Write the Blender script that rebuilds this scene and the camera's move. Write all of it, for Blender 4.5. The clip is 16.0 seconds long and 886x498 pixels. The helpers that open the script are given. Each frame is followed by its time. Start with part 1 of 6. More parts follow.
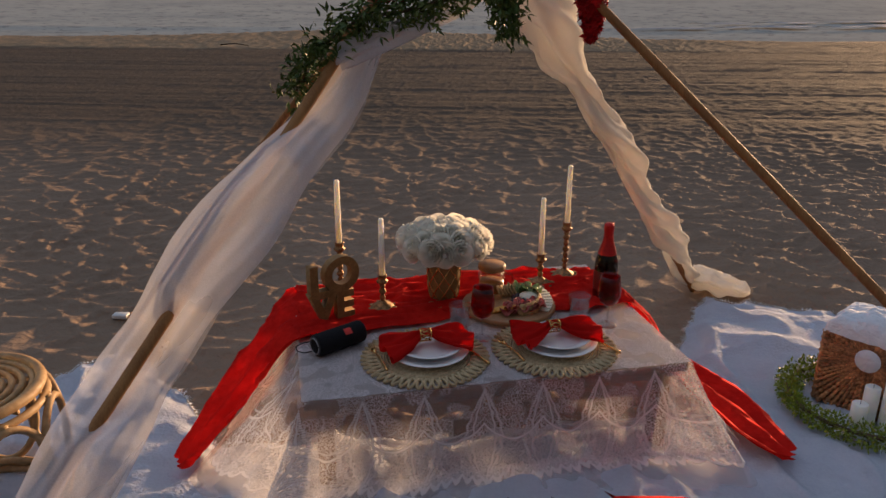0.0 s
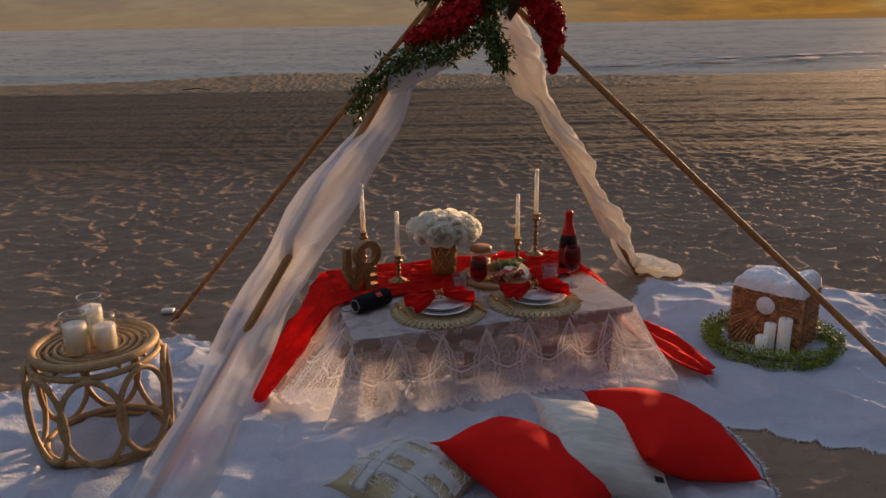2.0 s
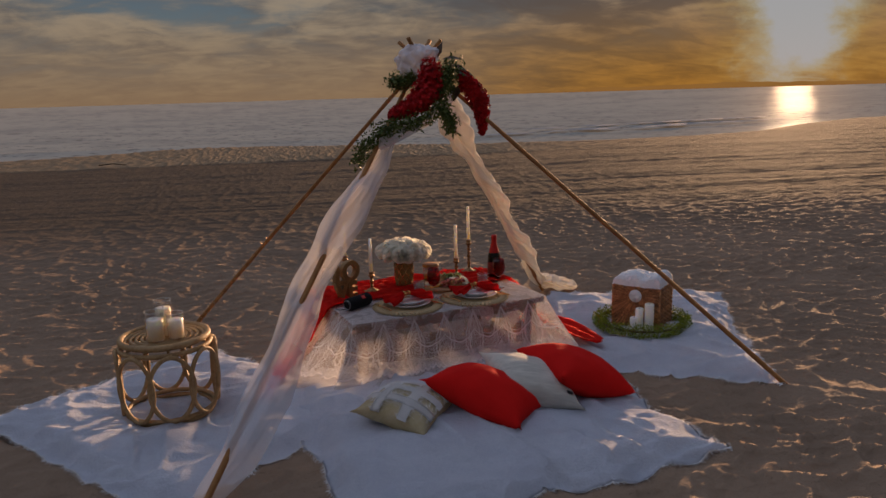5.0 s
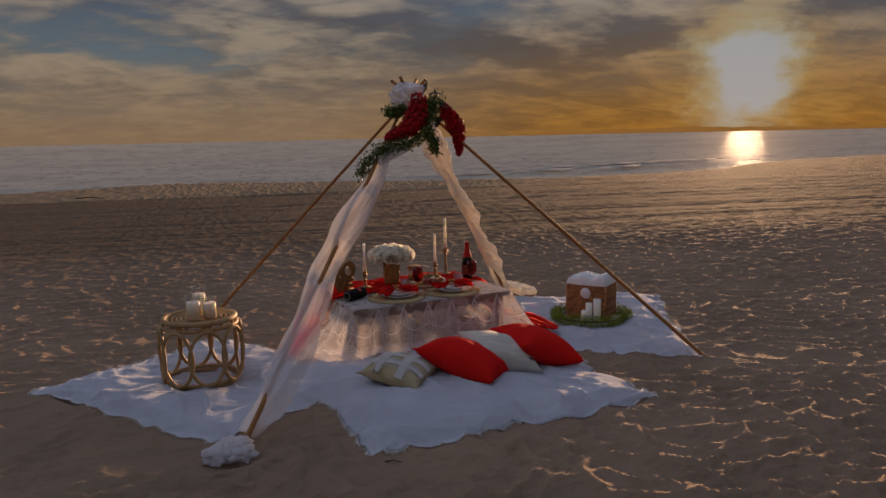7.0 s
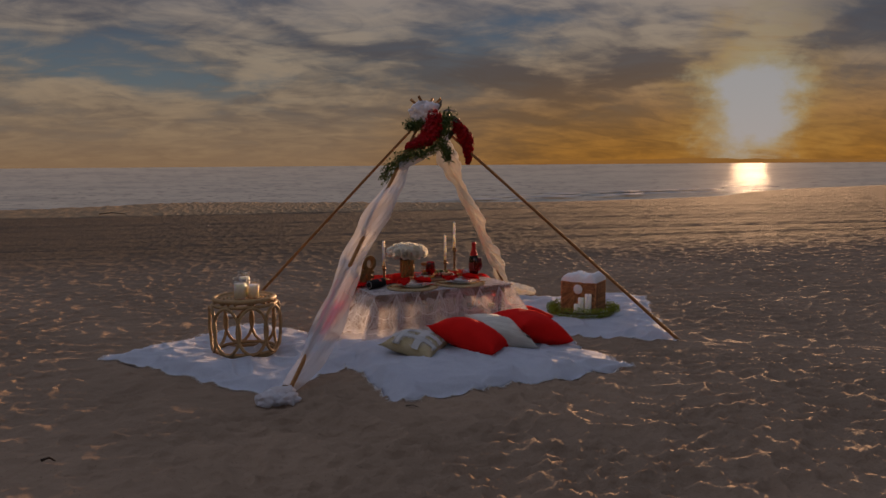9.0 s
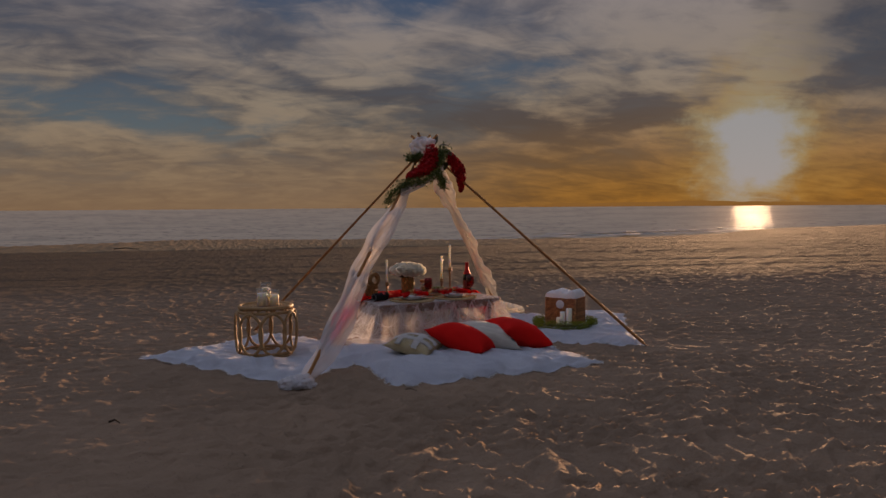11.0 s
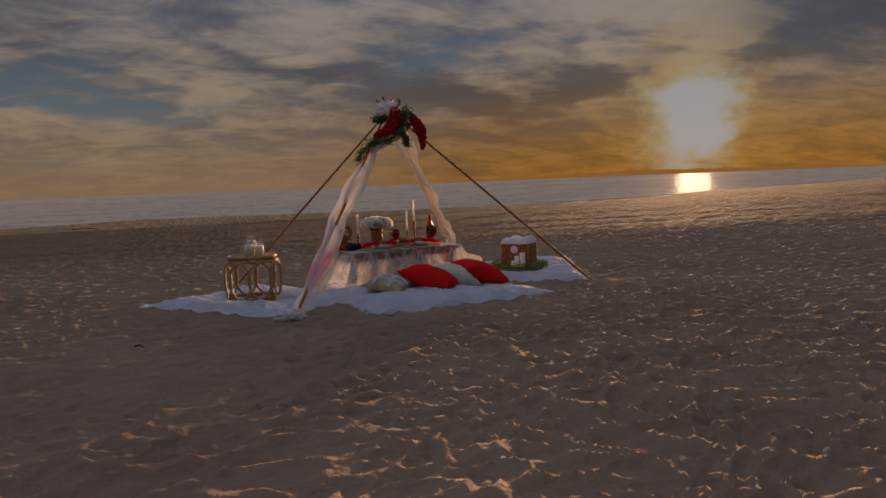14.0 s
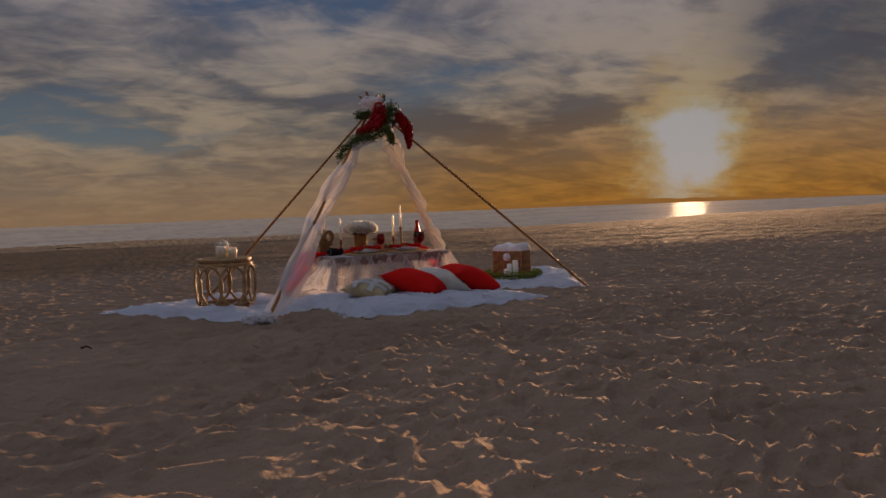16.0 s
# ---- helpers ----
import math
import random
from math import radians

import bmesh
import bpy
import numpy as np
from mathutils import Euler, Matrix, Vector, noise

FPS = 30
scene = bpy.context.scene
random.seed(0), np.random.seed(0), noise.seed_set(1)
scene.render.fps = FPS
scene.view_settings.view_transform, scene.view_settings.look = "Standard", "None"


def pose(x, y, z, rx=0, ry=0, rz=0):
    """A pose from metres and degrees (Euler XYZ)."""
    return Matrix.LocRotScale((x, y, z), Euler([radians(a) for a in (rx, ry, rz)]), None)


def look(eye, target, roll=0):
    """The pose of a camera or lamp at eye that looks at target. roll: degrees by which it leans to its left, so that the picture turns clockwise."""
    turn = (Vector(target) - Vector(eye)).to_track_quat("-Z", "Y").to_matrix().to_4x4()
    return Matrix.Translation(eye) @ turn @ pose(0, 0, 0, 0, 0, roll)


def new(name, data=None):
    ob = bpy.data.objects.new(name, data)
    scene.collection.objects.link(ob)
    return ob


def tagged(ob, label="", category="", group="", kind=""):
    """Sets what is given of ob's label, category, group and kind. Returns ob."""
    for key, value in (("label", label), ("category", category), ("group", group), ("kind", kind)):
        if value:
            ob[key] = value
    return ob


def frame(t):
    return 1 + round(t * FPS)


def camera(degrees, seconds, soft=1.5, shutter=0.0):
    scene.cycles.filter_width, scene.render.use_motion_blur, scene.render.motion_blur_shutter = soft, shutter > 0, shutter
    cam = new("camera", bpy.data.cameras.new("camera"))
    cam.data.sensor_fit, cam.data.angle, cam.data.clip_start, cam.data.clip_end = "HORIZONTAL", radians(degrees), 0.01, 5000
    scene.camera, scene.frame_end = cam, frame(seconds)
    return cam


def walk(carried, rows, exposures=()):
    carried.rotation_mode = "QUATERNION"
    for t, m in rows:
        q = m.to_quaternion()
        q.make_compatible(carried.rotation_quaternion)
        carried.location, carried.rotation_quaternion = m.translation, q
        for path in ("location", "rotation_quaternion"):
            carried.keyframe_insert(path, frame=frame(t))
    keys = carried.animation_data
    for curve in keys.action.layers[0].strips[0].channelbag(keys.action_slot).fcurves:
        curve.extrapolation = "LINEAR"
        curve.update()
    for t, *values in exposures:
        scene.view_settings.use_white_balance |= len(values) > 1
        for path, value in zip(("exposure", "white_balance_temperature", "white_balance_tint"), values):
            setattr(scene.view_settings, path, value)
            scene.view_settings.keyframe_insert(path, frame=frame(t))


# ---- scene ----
cam = camera(61.2, 16.0)
PATH = [
    (0, (0.133, 0.028, 1.489), (0.065, 1.911, 0.817), 0.2),
    (0.5, (0.08, -0.164, 1.496), (0.038, 1.731, 0.858), 0.0),
    (1, (0.053, -0.358, 1.512), (0.041, 1.543, 0.892), -0.3),
    (1.5, (0.021, -0.578, 1.531), (0.041, 1.328, 0.928), -0.6),
    (2, (-0.072, -0.807, 1.525), (-0.011, 1.107, 0.95), -0.9),
    (2.5, (-0.15, -0.992, 1.536), (-0.038, 0.927, 0.984), -1.2),
    (3, (-0.213, -1.179, 1.545), (-0.049, 0.742, 1.015), -1.6),
    (3.5, (-0.255, -1.38, 1.564), (-0.052, 0.544, 1.058), -1.8),
    (4, (-0.34, -1.6, 1.574), (-0.094, 0.328, 1.101), -1.8),
    (6.5, (-0.743, -2.729, 1.503), (-0.313, -0.801, 1.189), -1.3),
    (7, (-0.831, -2.948, 1.473), (-0.389, -1.02, 1.177), -1.2),
    (7.5, (-0.918, -3.138, 1.448), (-0.474, -1.209, 1.168), -1.1),
    (8, (-0.977, -3.325, 1.411), (-0.531, -1.394, 1.149), -0.8),
    (10.5, (-1.154, -4.366, 1.243), (-0.734, -2.415, 1.099), -0.2),
    (11, (-1.193, -4.567, 1.206), (-0.762, -2.617, 1.095), -0.4),
    (11.5, (-1.239, -4.749, 1.184), (-0.78, -2.805, 1.098), -0.7),
    (12, (-1.275, -4.901, 1.167), (-0.798, -2.96, 1.097), -0.7),
    (12.5, (-1.318, -5.103, 1.138), (-0.836, -3.163, 1.082), -0.6),
    (13, (-1.404, -5.27, 1.116), (-0.905, -3.334, 1.047), -1.0),
    (13.5, (-1.474, -5.364, 1.072), (-0.946, -3.438, 0.961), -1.7),
    (14, (-1.52, -5.309, 1.004), (-0.966, -3.396, 0.828), -2.3),
    (14.5, (-1.502, -5.183, 0.873), (-0.938, -3.278, 0.648), -3.45),
    (15, (-1.443, -5.07, 0.786), (-0.871, -3.166, 0.562), -3.4),
    (15.5, (-1.357, -4.959, 0.751), (-0.787, -3.049, 0.587), -2.85),
    (16, (-1.319, -4.903, 0.74), (-0.752, -2.987, 0.639), -2.2),
]
walk(cam, [(t, look(eye, target, roll)) for t, eye, target, roll in PATH], exposures=[(0.0, 0.27, 5900, 2), (1.5, 0.2, 5950, 3), (3.5, 0.1, 6100, 6), (7.0, 0.0, 6350, 9), (12.5, -0.19, 6500, 11), (13.5, -0.20, 6500, 11), (14.7, 0.04, 6450, 11), (16.0, -0.05, 6500, 11)])

# ---- world, sun ----
SUN_AZ, SUN_EL = radians(34.8), radians(3.9)
LOW = radians(3.0)
SUN = Vector((math.sin(SUN_AZ) * math.cos(SUN_EL), math.cos(SUN_AZ) * math.cos(SUN_EL), math.sin(SUN_EL)))


def wire(tree, kind, inputs=None, **settings):
    """A node with its settings and inputs (values or sockets)."""
    n = tree.nodes.new(kind)
    for k, v in settings.items():
        setattr(n, k, v)
    for k, v in (inputs or {}).items():
        if isinstance(v, bpy.types.NodeSocket):
            tree.links.new(v, n.inputs[k])
        else:
            n.inputs[k].default_value = v
    return n


def calc(tree, op, a, b=0.0, c=0.0, clamp=False):
    return wire(tree, "ShaderNodeMath", {0: a, 1: b, 2: c}, operation=op, use_clamp=clamp).outputs[0]


def span(tree, value, lo, hi, a=0.0, b=1.0):
    return wire(tree, "ShaderNodeMapRange", {0: value, 1: lo, 2: hi, 3: a, 4: b}, interpolation_type="SMOOTHSTEP").outputs[0]


def blend(tree, fac, a, b, mode="MIX"):
    n = wire(tree, "ShaderNodeMix", {0: fac}, data_type="RGBA", blend_type=mode)
    for k, v in ((6, a), (7, b)):
        if isinstance(v, bpy.types.NodeSocket):
            tree.links.new(v, n.inputs[k])
        else:
            n.inputs[k].default_value = (*v, 1)
    return n.outputs[2]


def ramp(tree, fac, stops):
    n = wire(tree, "ShaderNodeValToRGB", {0: fac})
    els = n.color_ramp.elements
    while len(els) < len(stops):
        els.new(0.5)
    for e, (p, c) in zip(els, stops):
        e.position, e.color = p, (*c, 1)
    return n.outputs[0]


def make_world():
    """A sunset sky: warm low band, streaked cloud deck with blue gaps, and the sun's glare through thin cloud."""
    world = bpy.data.worlds.new("sunset_sky")
    scene.world = world
    world.use_nodes = True
    t = world.node_tree
    t.nodes.clear()
    d = wire(t, "ShaderNodeTexCoord").outputs["Generated"]
    xyz = wire(t, "ShaderNodeSeparateXYZ", {0: d})
    z = calc(t, "MAXIMUM", xyz.outputs[2], 0.0)
    near = wire(t, "ShaderNodeVectorMath", {0: d, 1: tuple(SUN)}, operation="DOT_PRODUCT").outputs["Value"]
    az = calc(t, "MULTIPLY", calc(t, "ARCTAN2", xyz.outputs[0], xyz.outputs[1]), 57.2958)
    el = calc(t, "MULTIPLY", calc(t, "ARCSINE", z), 57.2958)
    # the cloud deck in perspective
    k = calc(t, "ADD", z, 0.24)
    flat = wire(t, "ShaderNodeCombineXYZ", {0: calc(t, "DIVIDE", xyz.outputs[0], k), 1: calc(t, "DIVIDE", xyz.outputs[1], k), 2: 0.0}).outputs[0]
    big = wire(t, "ShaderNodeTexNoise", {"Vector": flat, "Scale": 1.3, "Detail": 4.0, "Roughness": 0.5, "Distortion": 0.6}).outputs[0]
    mid = wire(t, "ShaderNodeTexNoise", {"Vector": flat, "Scale": 2.7, "Detail": 6.0, "Roughness": 0.55, "Distortion": 0.9}).outputs[0]
    flat2 = wire(t, "ShaderNodeMapping", {"Vector": flat, "Rotation": (0, 0, 0.45), "Scale": (1.0, 1.7, 1.0)}).outputs[0]
    fine = wire(t, "ShaderNodeTexNoise", {"Vector": flat2, "Scale": 4.6, "Detail": 5.0, "Roughness": 0.58, "Distortion": 1.2}).outputs[0]
    drift = wire(t, "ShaderNodeTexNoise", {"Vector": flat, "Scale": 1.7, "Detail": 3.0}).outputs[1]
    drift = wire(t, "ShaderNodeVectorMath", {0: drift, 1: (0.9, 0.9, 0.9)}, operation="MULTIPLY").outputs[0]
    flat3 = wire(t, "ShaderNodeVectorMath", {0: flat, 1: drift}, operation="ADD").outputs[0]
    flat3 = wire(t, "ShaderNodeMapping", {"Vector": flat3, "Rotation": (0, 0, -0.75), "Scale": (0.55, 2.4, 1.0)}).outputs[0]
    wisp = wire(t, "ShaderNodeTexNoise", {"Vector": flat3, "Scale": 3.4, "Detail": 9.0, "Roughness": 0.62}).outputs[0]
    wob = wire(t, "ShaderNodeTexNoise", {"Vector": flat, "Scale": 2.0, "Detail": 5.0, "Roughness": 0.52}).outputs[1]
    wx = wire(t, "ShaderNodeSeparateColor", {0: wob})
    az2 = calc(t, "ADD", az, calc(t, "MULTIPLY", calc(t, "SUBTRACT", wx.outputs[0], 0.5), 19.0))
    el2 = calc(t, "ADD", el, calc(t, "MULTIPLY", calc(t, "SUBTRACT", wx.outputs[1], 0.5), calc(t, "ADD", 2.5, calc(t, "MULTIPLY", el, 0.55))))

    def patches(rows):
        """Soft ragged patches of sky (azimuth, height, half width, half height, lean, weight), in degrees, summed."""
        total = 0.0
        for a0, e0, ra, re, lean, weight in rows:
            da = calc(t, "SUBTRACT", az2, a0)
            de = calc(t, "SUBTRACT", calc(t, "SUBTRACT", el2, e0), calc(t, "MULTIPLY", da, lean))
            q = calc(t, "ADD", calc(t, "POWER", calc(t, "ABSOLUTE", calc(t, "DIVIDE", da, ra)), 2.0), calc(t, "POWER", calc(t, "ABSOLUTE", calc(t, "DIVIDE", de, re)), 2.0))
            total = calc(t, "ADD", total, span(t, q, 0.0, 2.0, weight, 0.0))
        return total

    clear = ramp(t, z, [(0.0, (0.235, 0.150, 0.085)), (0.05, (0.185, 0.150, 0.118)), (0.10, (0.105, 0.128, 0.142)), (0.16, (0.072, 0.102, 0.140)), (0.30, (0.040, 0.070, 0.138)), (0.6, (0.15, 0.19, 0.29)), (1.0, (0.28, 0.34, 0.51))])
    lit = ramp(t, z, [(0.0, (0.245, 0.155, 0.085)), (0.06, (0.27, 0.190, 0.120)), (0.14, (0.270, 0.215, 0.160)), (0.25, (0.255, 0.220, 0.210)), (0.40, (0.25, 0.235, 0.265)), (1.0, (0.53, 0.55, 0.68))])
    dark = ramp(t, z, [(0.0, (0.200, 0.122, 0.07)), (0.06, (0.135, 0.095, 0.072)), (0.11, (0.076, 0.066, 0.066)), (0.18, (0.080, 0.077, 0.090)), (0.28, (0.088, 0.088, 0.112)), (0.5, (0.17, 0.18, 0.22)), (1.0, (0.41, 0.44, 0.56))])
    gaps = patches([(-15.0, 7.6, 8.0, 1.9, -0.05, 1.1), (-6.0, 6.0, 6.0, 0.9, 0.0, 0.7), (5.5, 15.4, 5.0, 2.8, -0.1, 1.3), (0.5, 13.0, 3.0, 1.2, -0.3, 0.6), (18.8, 9.9, 6.0, 1.2, 0.05, 0.9), (15.8, 8.2, 3.5, 0.8, 0.0, 0.6), (37.0, 16.6, 6.0, 1.5, 0.0, 1.0), (41.0, 11.5, 4.0, 2.2, 0.0, 0.5), (44.5, 14.5, 4.0, 2.0, 0.0, 0.6)])
    tone = patches([(-8.4, 16.3, 2.5, 1.3, 0.2, 0.9), (0.9, 15.2, 3.0, 1.2, -0.2, 0.8), (5.5, 11.5, 4.0, 1.4, 0.0, 0.7), (9.0, 12.9, 3.5, 1.6, 0.0, 0.6), (-2.4, 6.9, 2.5, 1.3, 0.2, 1.0), (-11.0, 5.2, 8.0, 0.6, 0.0, 0.9), (-6.0, 4.3, 7.0, 0.7, 0.0, 0.7), (26.0, 14.0, 5.0, 2.2, 0.0, 1.0), (30.5, 11.6, 3.5, 2.2, 0.0, 0.7), (36.4, 11.0, 2.6, 4.5, 0.0, 1.2), (15.0, 12.0, 4.0, 1.5, 0.0, 0.5),
                    (12.5, 7.5, 10.0, 1.1, -0.17, -1.3), (19.5, 6.0, 7.0, 1.1, -0.03, -1.2), (28.6, 6.8, 3.2, 1.3, 0.05, -1.6), (-12.5, 12.6, 7.0, 2.0, 0.0, -0.6), (10.0, 3.7, 9.0, 0.45, 0.0, -0.6), (22.0, 4.0, 5.0, 0.6, 0.0, -0.6), (43.5, 8.5, 5.0, 1.5, 0.1, -0.8), (33.6, 15.2, 2.0, 1.5, 0.0, -0.8), (40.5, 14.0, 3.0, 1.6, 0.0, -0.5), (22.0, 16.0, 3.5, 1.2, 0.0, -0.5)])
    gaps = calc(t, "MULTIPLY", gaps, span(t, fine, 0.72, 0.34, 0.45, 1.2))
    cloud = calc(t, "ADD", calc(t, "MULTIPLY", big, 0.32), calc(t, "ADD", calc(t, "MULTIPLY", mid, 0.36), calc(t, "MULTIPLY", wisp, 0.32)))
    cover = span(t, calc(t, "SUBTRACT", cloud, calc(t, "MULTIPLY", calc(t, "SUBTRACT", gaps, 0.18), 0.16)), 0.22, 0.60)
    soft = calc(t, "ADD", calc(t, "MULTIPLY", mid, 0.42), calc(t, "ADD", calc(t, "MULTIPLY", fine, 0.33), calc(t, "MULTIPLY", wisp, 0.25)))
    shade = span(t, calc(t, "ADD", soft, calc(t, "MULTIPLY", calc(t, "SUBTRACT", tone, 0.05), 0.115)), 0.34, 0.66)
    sky = blend(t, cover, clear, blend(t, shade, dark, lit))
    # warm light near the sun, strongest low down
    wide = calc(t, "MULTIPLY", span(t, near, 0.85, 0.994), span(t, el, 9.0, 0.2))
    warm = blend(t, shade, (0.120, 0.056, 0.014), (0.31, 0.134, 0.020))
    sky = blend(t, calc(t, "MULTIPLY", wide, 0.92), sky, warm)
    # the sun's glare: a burnt-out heart, a yellow bloom and a faint pillar of lit cirrus above it
    off = calc(t, "MULTIPLY", calc(t, "ARCCOSINE", calc(t, "MINIMUM", near, 1.0)), 57.2958)
    rag = wire(t, "ShaderNodeTexNoise", {"Vector": wire(t, "ShaderNodeCombineXYZ", {0: calc(t, "MULTIPLY", az, 0.32), 1: calc(t, "MULTIPLY", el, 0.42), 2: 0.0}).outputs[0], "Scale": 1.0, "Detail": 5.0, "Roughness": 0.6}).outputs[0]
    torn = calc(t, "MULTIPLY", calc(t, "SUBTRACT", rag, 0.5), 7.5)
    reach = calc(t, "ADD", off, torn)
    halo = calc(t, "MULTIPLY", span(t, reach, 7.6, 2.0), calc(t, "ADD", calc(t, "MULTIPLY", shade, 0.85), 0.06))
    sky = blend(t, halo, sky, (0.295, 0.185, 0.058))
    cirrus = wire(t, "ShaderNodeTexNoise", {"Vector": wire(t, "ShaderNodeCombineXYZ", {0: calc(t, "MULTIPLY", az, 0.35), 1: calc(t, "ADD", calc(t, "MULTIPLY", el, 2.3), calc(t, "MULTIPLY", az, 0.30)), 2: 0.0}).outputs[0], "Scale": 1.0, "Detail": 4.0, "Roughness": 0.6, "Distortion": 0.7}).outputs[0]
    pillar_az = calc(t, "SUBTRACT", az, calc(t, "ADD", 34.6, calc(t, "MULTIPLY", el, 0.16)))
    pillar_glow = calc(t, "MULTIPLY", calc(t, "MULTIPLY", span(t, calc(t, "ABSOLUTE", calc(t, "ADD", pillar_az, calc(t, "MULTIPLY", torn, 0.7))), 3.6, 0.6), span(t, el, 16.0, 6.0)), span(t, cirrus, 0.30, 0.62, 0.12, 0.9))
    sky = blend(t, pillar_glow, sky, (0.290, 0.235, 0.155))
    bloom = span(t, reach, 4.9, 2.0)
    sky = blend(t, calc(t, "MULTIPLY", bloom, 0.85), sky, (0.295, 0.258, 0.165))
    sky = blend(t, span(t, calc(t, "ADD", off, calc(t, "MULTIPLY", torn, 0.8)), 3.5, 1.6), sky, (0.297, 0.300, 0.310))
    dusk = calc(t, "MULTIPLY", span(t, az, 33.5, 43.0), span(t, el, 4.5, 11.0))
    sky = blend(t, calc(t, "MULTIPLY", dusk, 0.60), sky, (0.035, 0.04, 0.055))
    # the sky away from the sunset is dimmer
    back = wire(t, "ShaderNodeVectorMath", {0: d, 1: (math.sin(SUN_AZ), math.cos(SUN_AZ), 0.25)}, operation="DOT_PRODUCT").outputs["Value"]
    sky = blend(t, span(t, back, 0.25, -0.75, 0.0, 0.32), sky, (0.02, 0.025, 0.04))
    nishita = wire(t, "ShaderNodeTexSky", sky_type="NISHITA", sun_disc=False, sun_elevation=LOW, sun_rotation=SUN_AZ).outputs[0]
    total = blend(t, 1.0, sky, blend(t, 1.0, nishita, (0.0015, 0.0015, 0.0015), "MULTIPLY"), "ADD")
    bg = wire(t, "ShaderNodeBackground", {"Color": total, "Strength": 1.0})
    out = wire(t, "ShaderNodeOutputWorld")
    t.links.new(bg.outputs[0], out.inputs[0])


make_world()
lamp = bpy.data.lights.new("sun", "SUN")
lamp.energy, lamp.angle, lamp.color = 7.2, radians(2.4), (1.0, 0.57, 0.30)
sun = new("sun", lamp)
sun.matrix_world = look(Vector((math.sin(SUN_AZ) * math.cos(LOW), math.cos(SUN_AZ) * math.cos(LOW), math.sin(LOW))) * 50, (0, 0, 0))

# ---- materials ----


def surface(name, c1, c2=None, scale=8.0, rough=0.6, bump=0.0, fine=60.0, metal=0.0, spec=0.5, sheen=0.0, vary=0.0, stretch=(1, 1, 1), coat=0.0):
    """A plain surface: two colours mixed by coarse and fine noise, with fine relief."""
    m = bpy.data.materials.new(name)
    m.use_nodes = True
    t = m.node_tree
    p = t.nodes["Principled BSDF"]
    co = wire(t, "ShaderNodeTexCoord").outputs["Object"]
    co = wire(t, "ShaderNodeMapping", {"Vector": co, "Scale": stretch}).outputs[0]
    a = wire(t, "ShaderNodeTexNoise", {"Vector": co, "Scale": scale, "Detail": 4.0, "Roughness": 0.6}).outputs[0]
    b = wire(t, "ShaderNodeTexNoise", {"Vector": co, "Scale": fine, "Detail": 3.0}).outputs[0]
    f = span(t, calc(t, "ADD", calc(t, "MULTIPLY", a, 0.65), calc(t, "MULTIPLY", b, 0.35)), 0.36, 0.64)
    col = blend(t, f, c1, c2 or tuple(v * 0.8 for v in c1))
    if vary:
        r = wire(t, "ShaderNodeObjectInfo").outputs["Random"]
        col = blend(t, 1.0, col, wire(t, "ShaderNodeCombineColor", {0: span(t, r, 0, 1, 1 - vary, 1 + vary), 1: span(t, r, 0, 1, 1 - vary, 1 + vary), 2: span(t, r, 0, 1, 1 - vary, 1 + vary)}).outputs[0], "MULTIPLY")
    t.links.new(col, p.inputs["Base Color"])
    t.links.new(span(t, b, 0.2, 0.8, rough * 0.85, min(1.0, rough * 1.12)), p.inputs["Roughness"])
    p.inputs["Metallic"].default_value, p.inputs["Specular IOR Level"].default_value = metal, spec
    p.inputs["Sheen Weight"].default_value, p.inputs["Coat Weight"].default_value = sheen, coat
    if bump:
        h = calc(t, "ADD", calc(t, "MULTIPLY", b, 0.6), calc(t, "MULTIPLY", a, 0.5))
        t.links.new(wire(t, "ShaderNodeBump", {"Height": h, "Strength": 1.0, "Distance": bump}).outputs[0], p.inputs["Normal"])
    return m


def sheer(name, colour, cover, weave=500.0, through_light=0.5, folds=10.0):
    """Thin cloth: part open, part scattering, part letting light through."""
    m = bpy.data.materials.new(name)
    m.use_nodes = True
    t = m.node_tree
    t.nodes.clear()
    co = wire(t, "ShaderNodeTexCoord").outputs["Object"]
    a = wire(t, "ShaderNodeTexNoise", {"Vector": co, "Scale": folds, "Detail": 3.0}).outputs[0]
    b = wire(t, "ShaderNodeTexNoise", {"Vector": co, "Scale": weave, "Detail": 1.0}).outputs[0]
    col = blend(t, a, colour, tuple(v * 0.9 for v in colour))
    n = wire(t, "ShaderNodeBump", {"Height": b, "Strength": 0.4, "Distance": 0.001}).outputs[0]
    df = wire(t, "ShaderNodeBsdfDiffuse", {"Color": col, "Normal": n}).outputs[0]
    tr = wire(t, "ShaderNodeBsdfTranslucent", {"Color": col, "Normal": n}).outputs[0]
    body = wire(t, "ShaderNodeMixShader", {0: through_light, 1: df, 2: tr}).outputs[0]
    op = wire(t, "ShaderNodeBsdfTransparent").outputs[0]
    f = calc(t, "ADD", cover, calc(t, "MULTIPLY", calc(t, "SUBTRACT", b, 0.5), 0.25), clamp=True)
    mix = wire(t, "ShaderNodeMixShader", {0: f, 1: op, 2: body}).outputs[0]
    t.links.new(mix, wire(t, "ShaderNodeOutputMaterial").inputs[0])
    return m


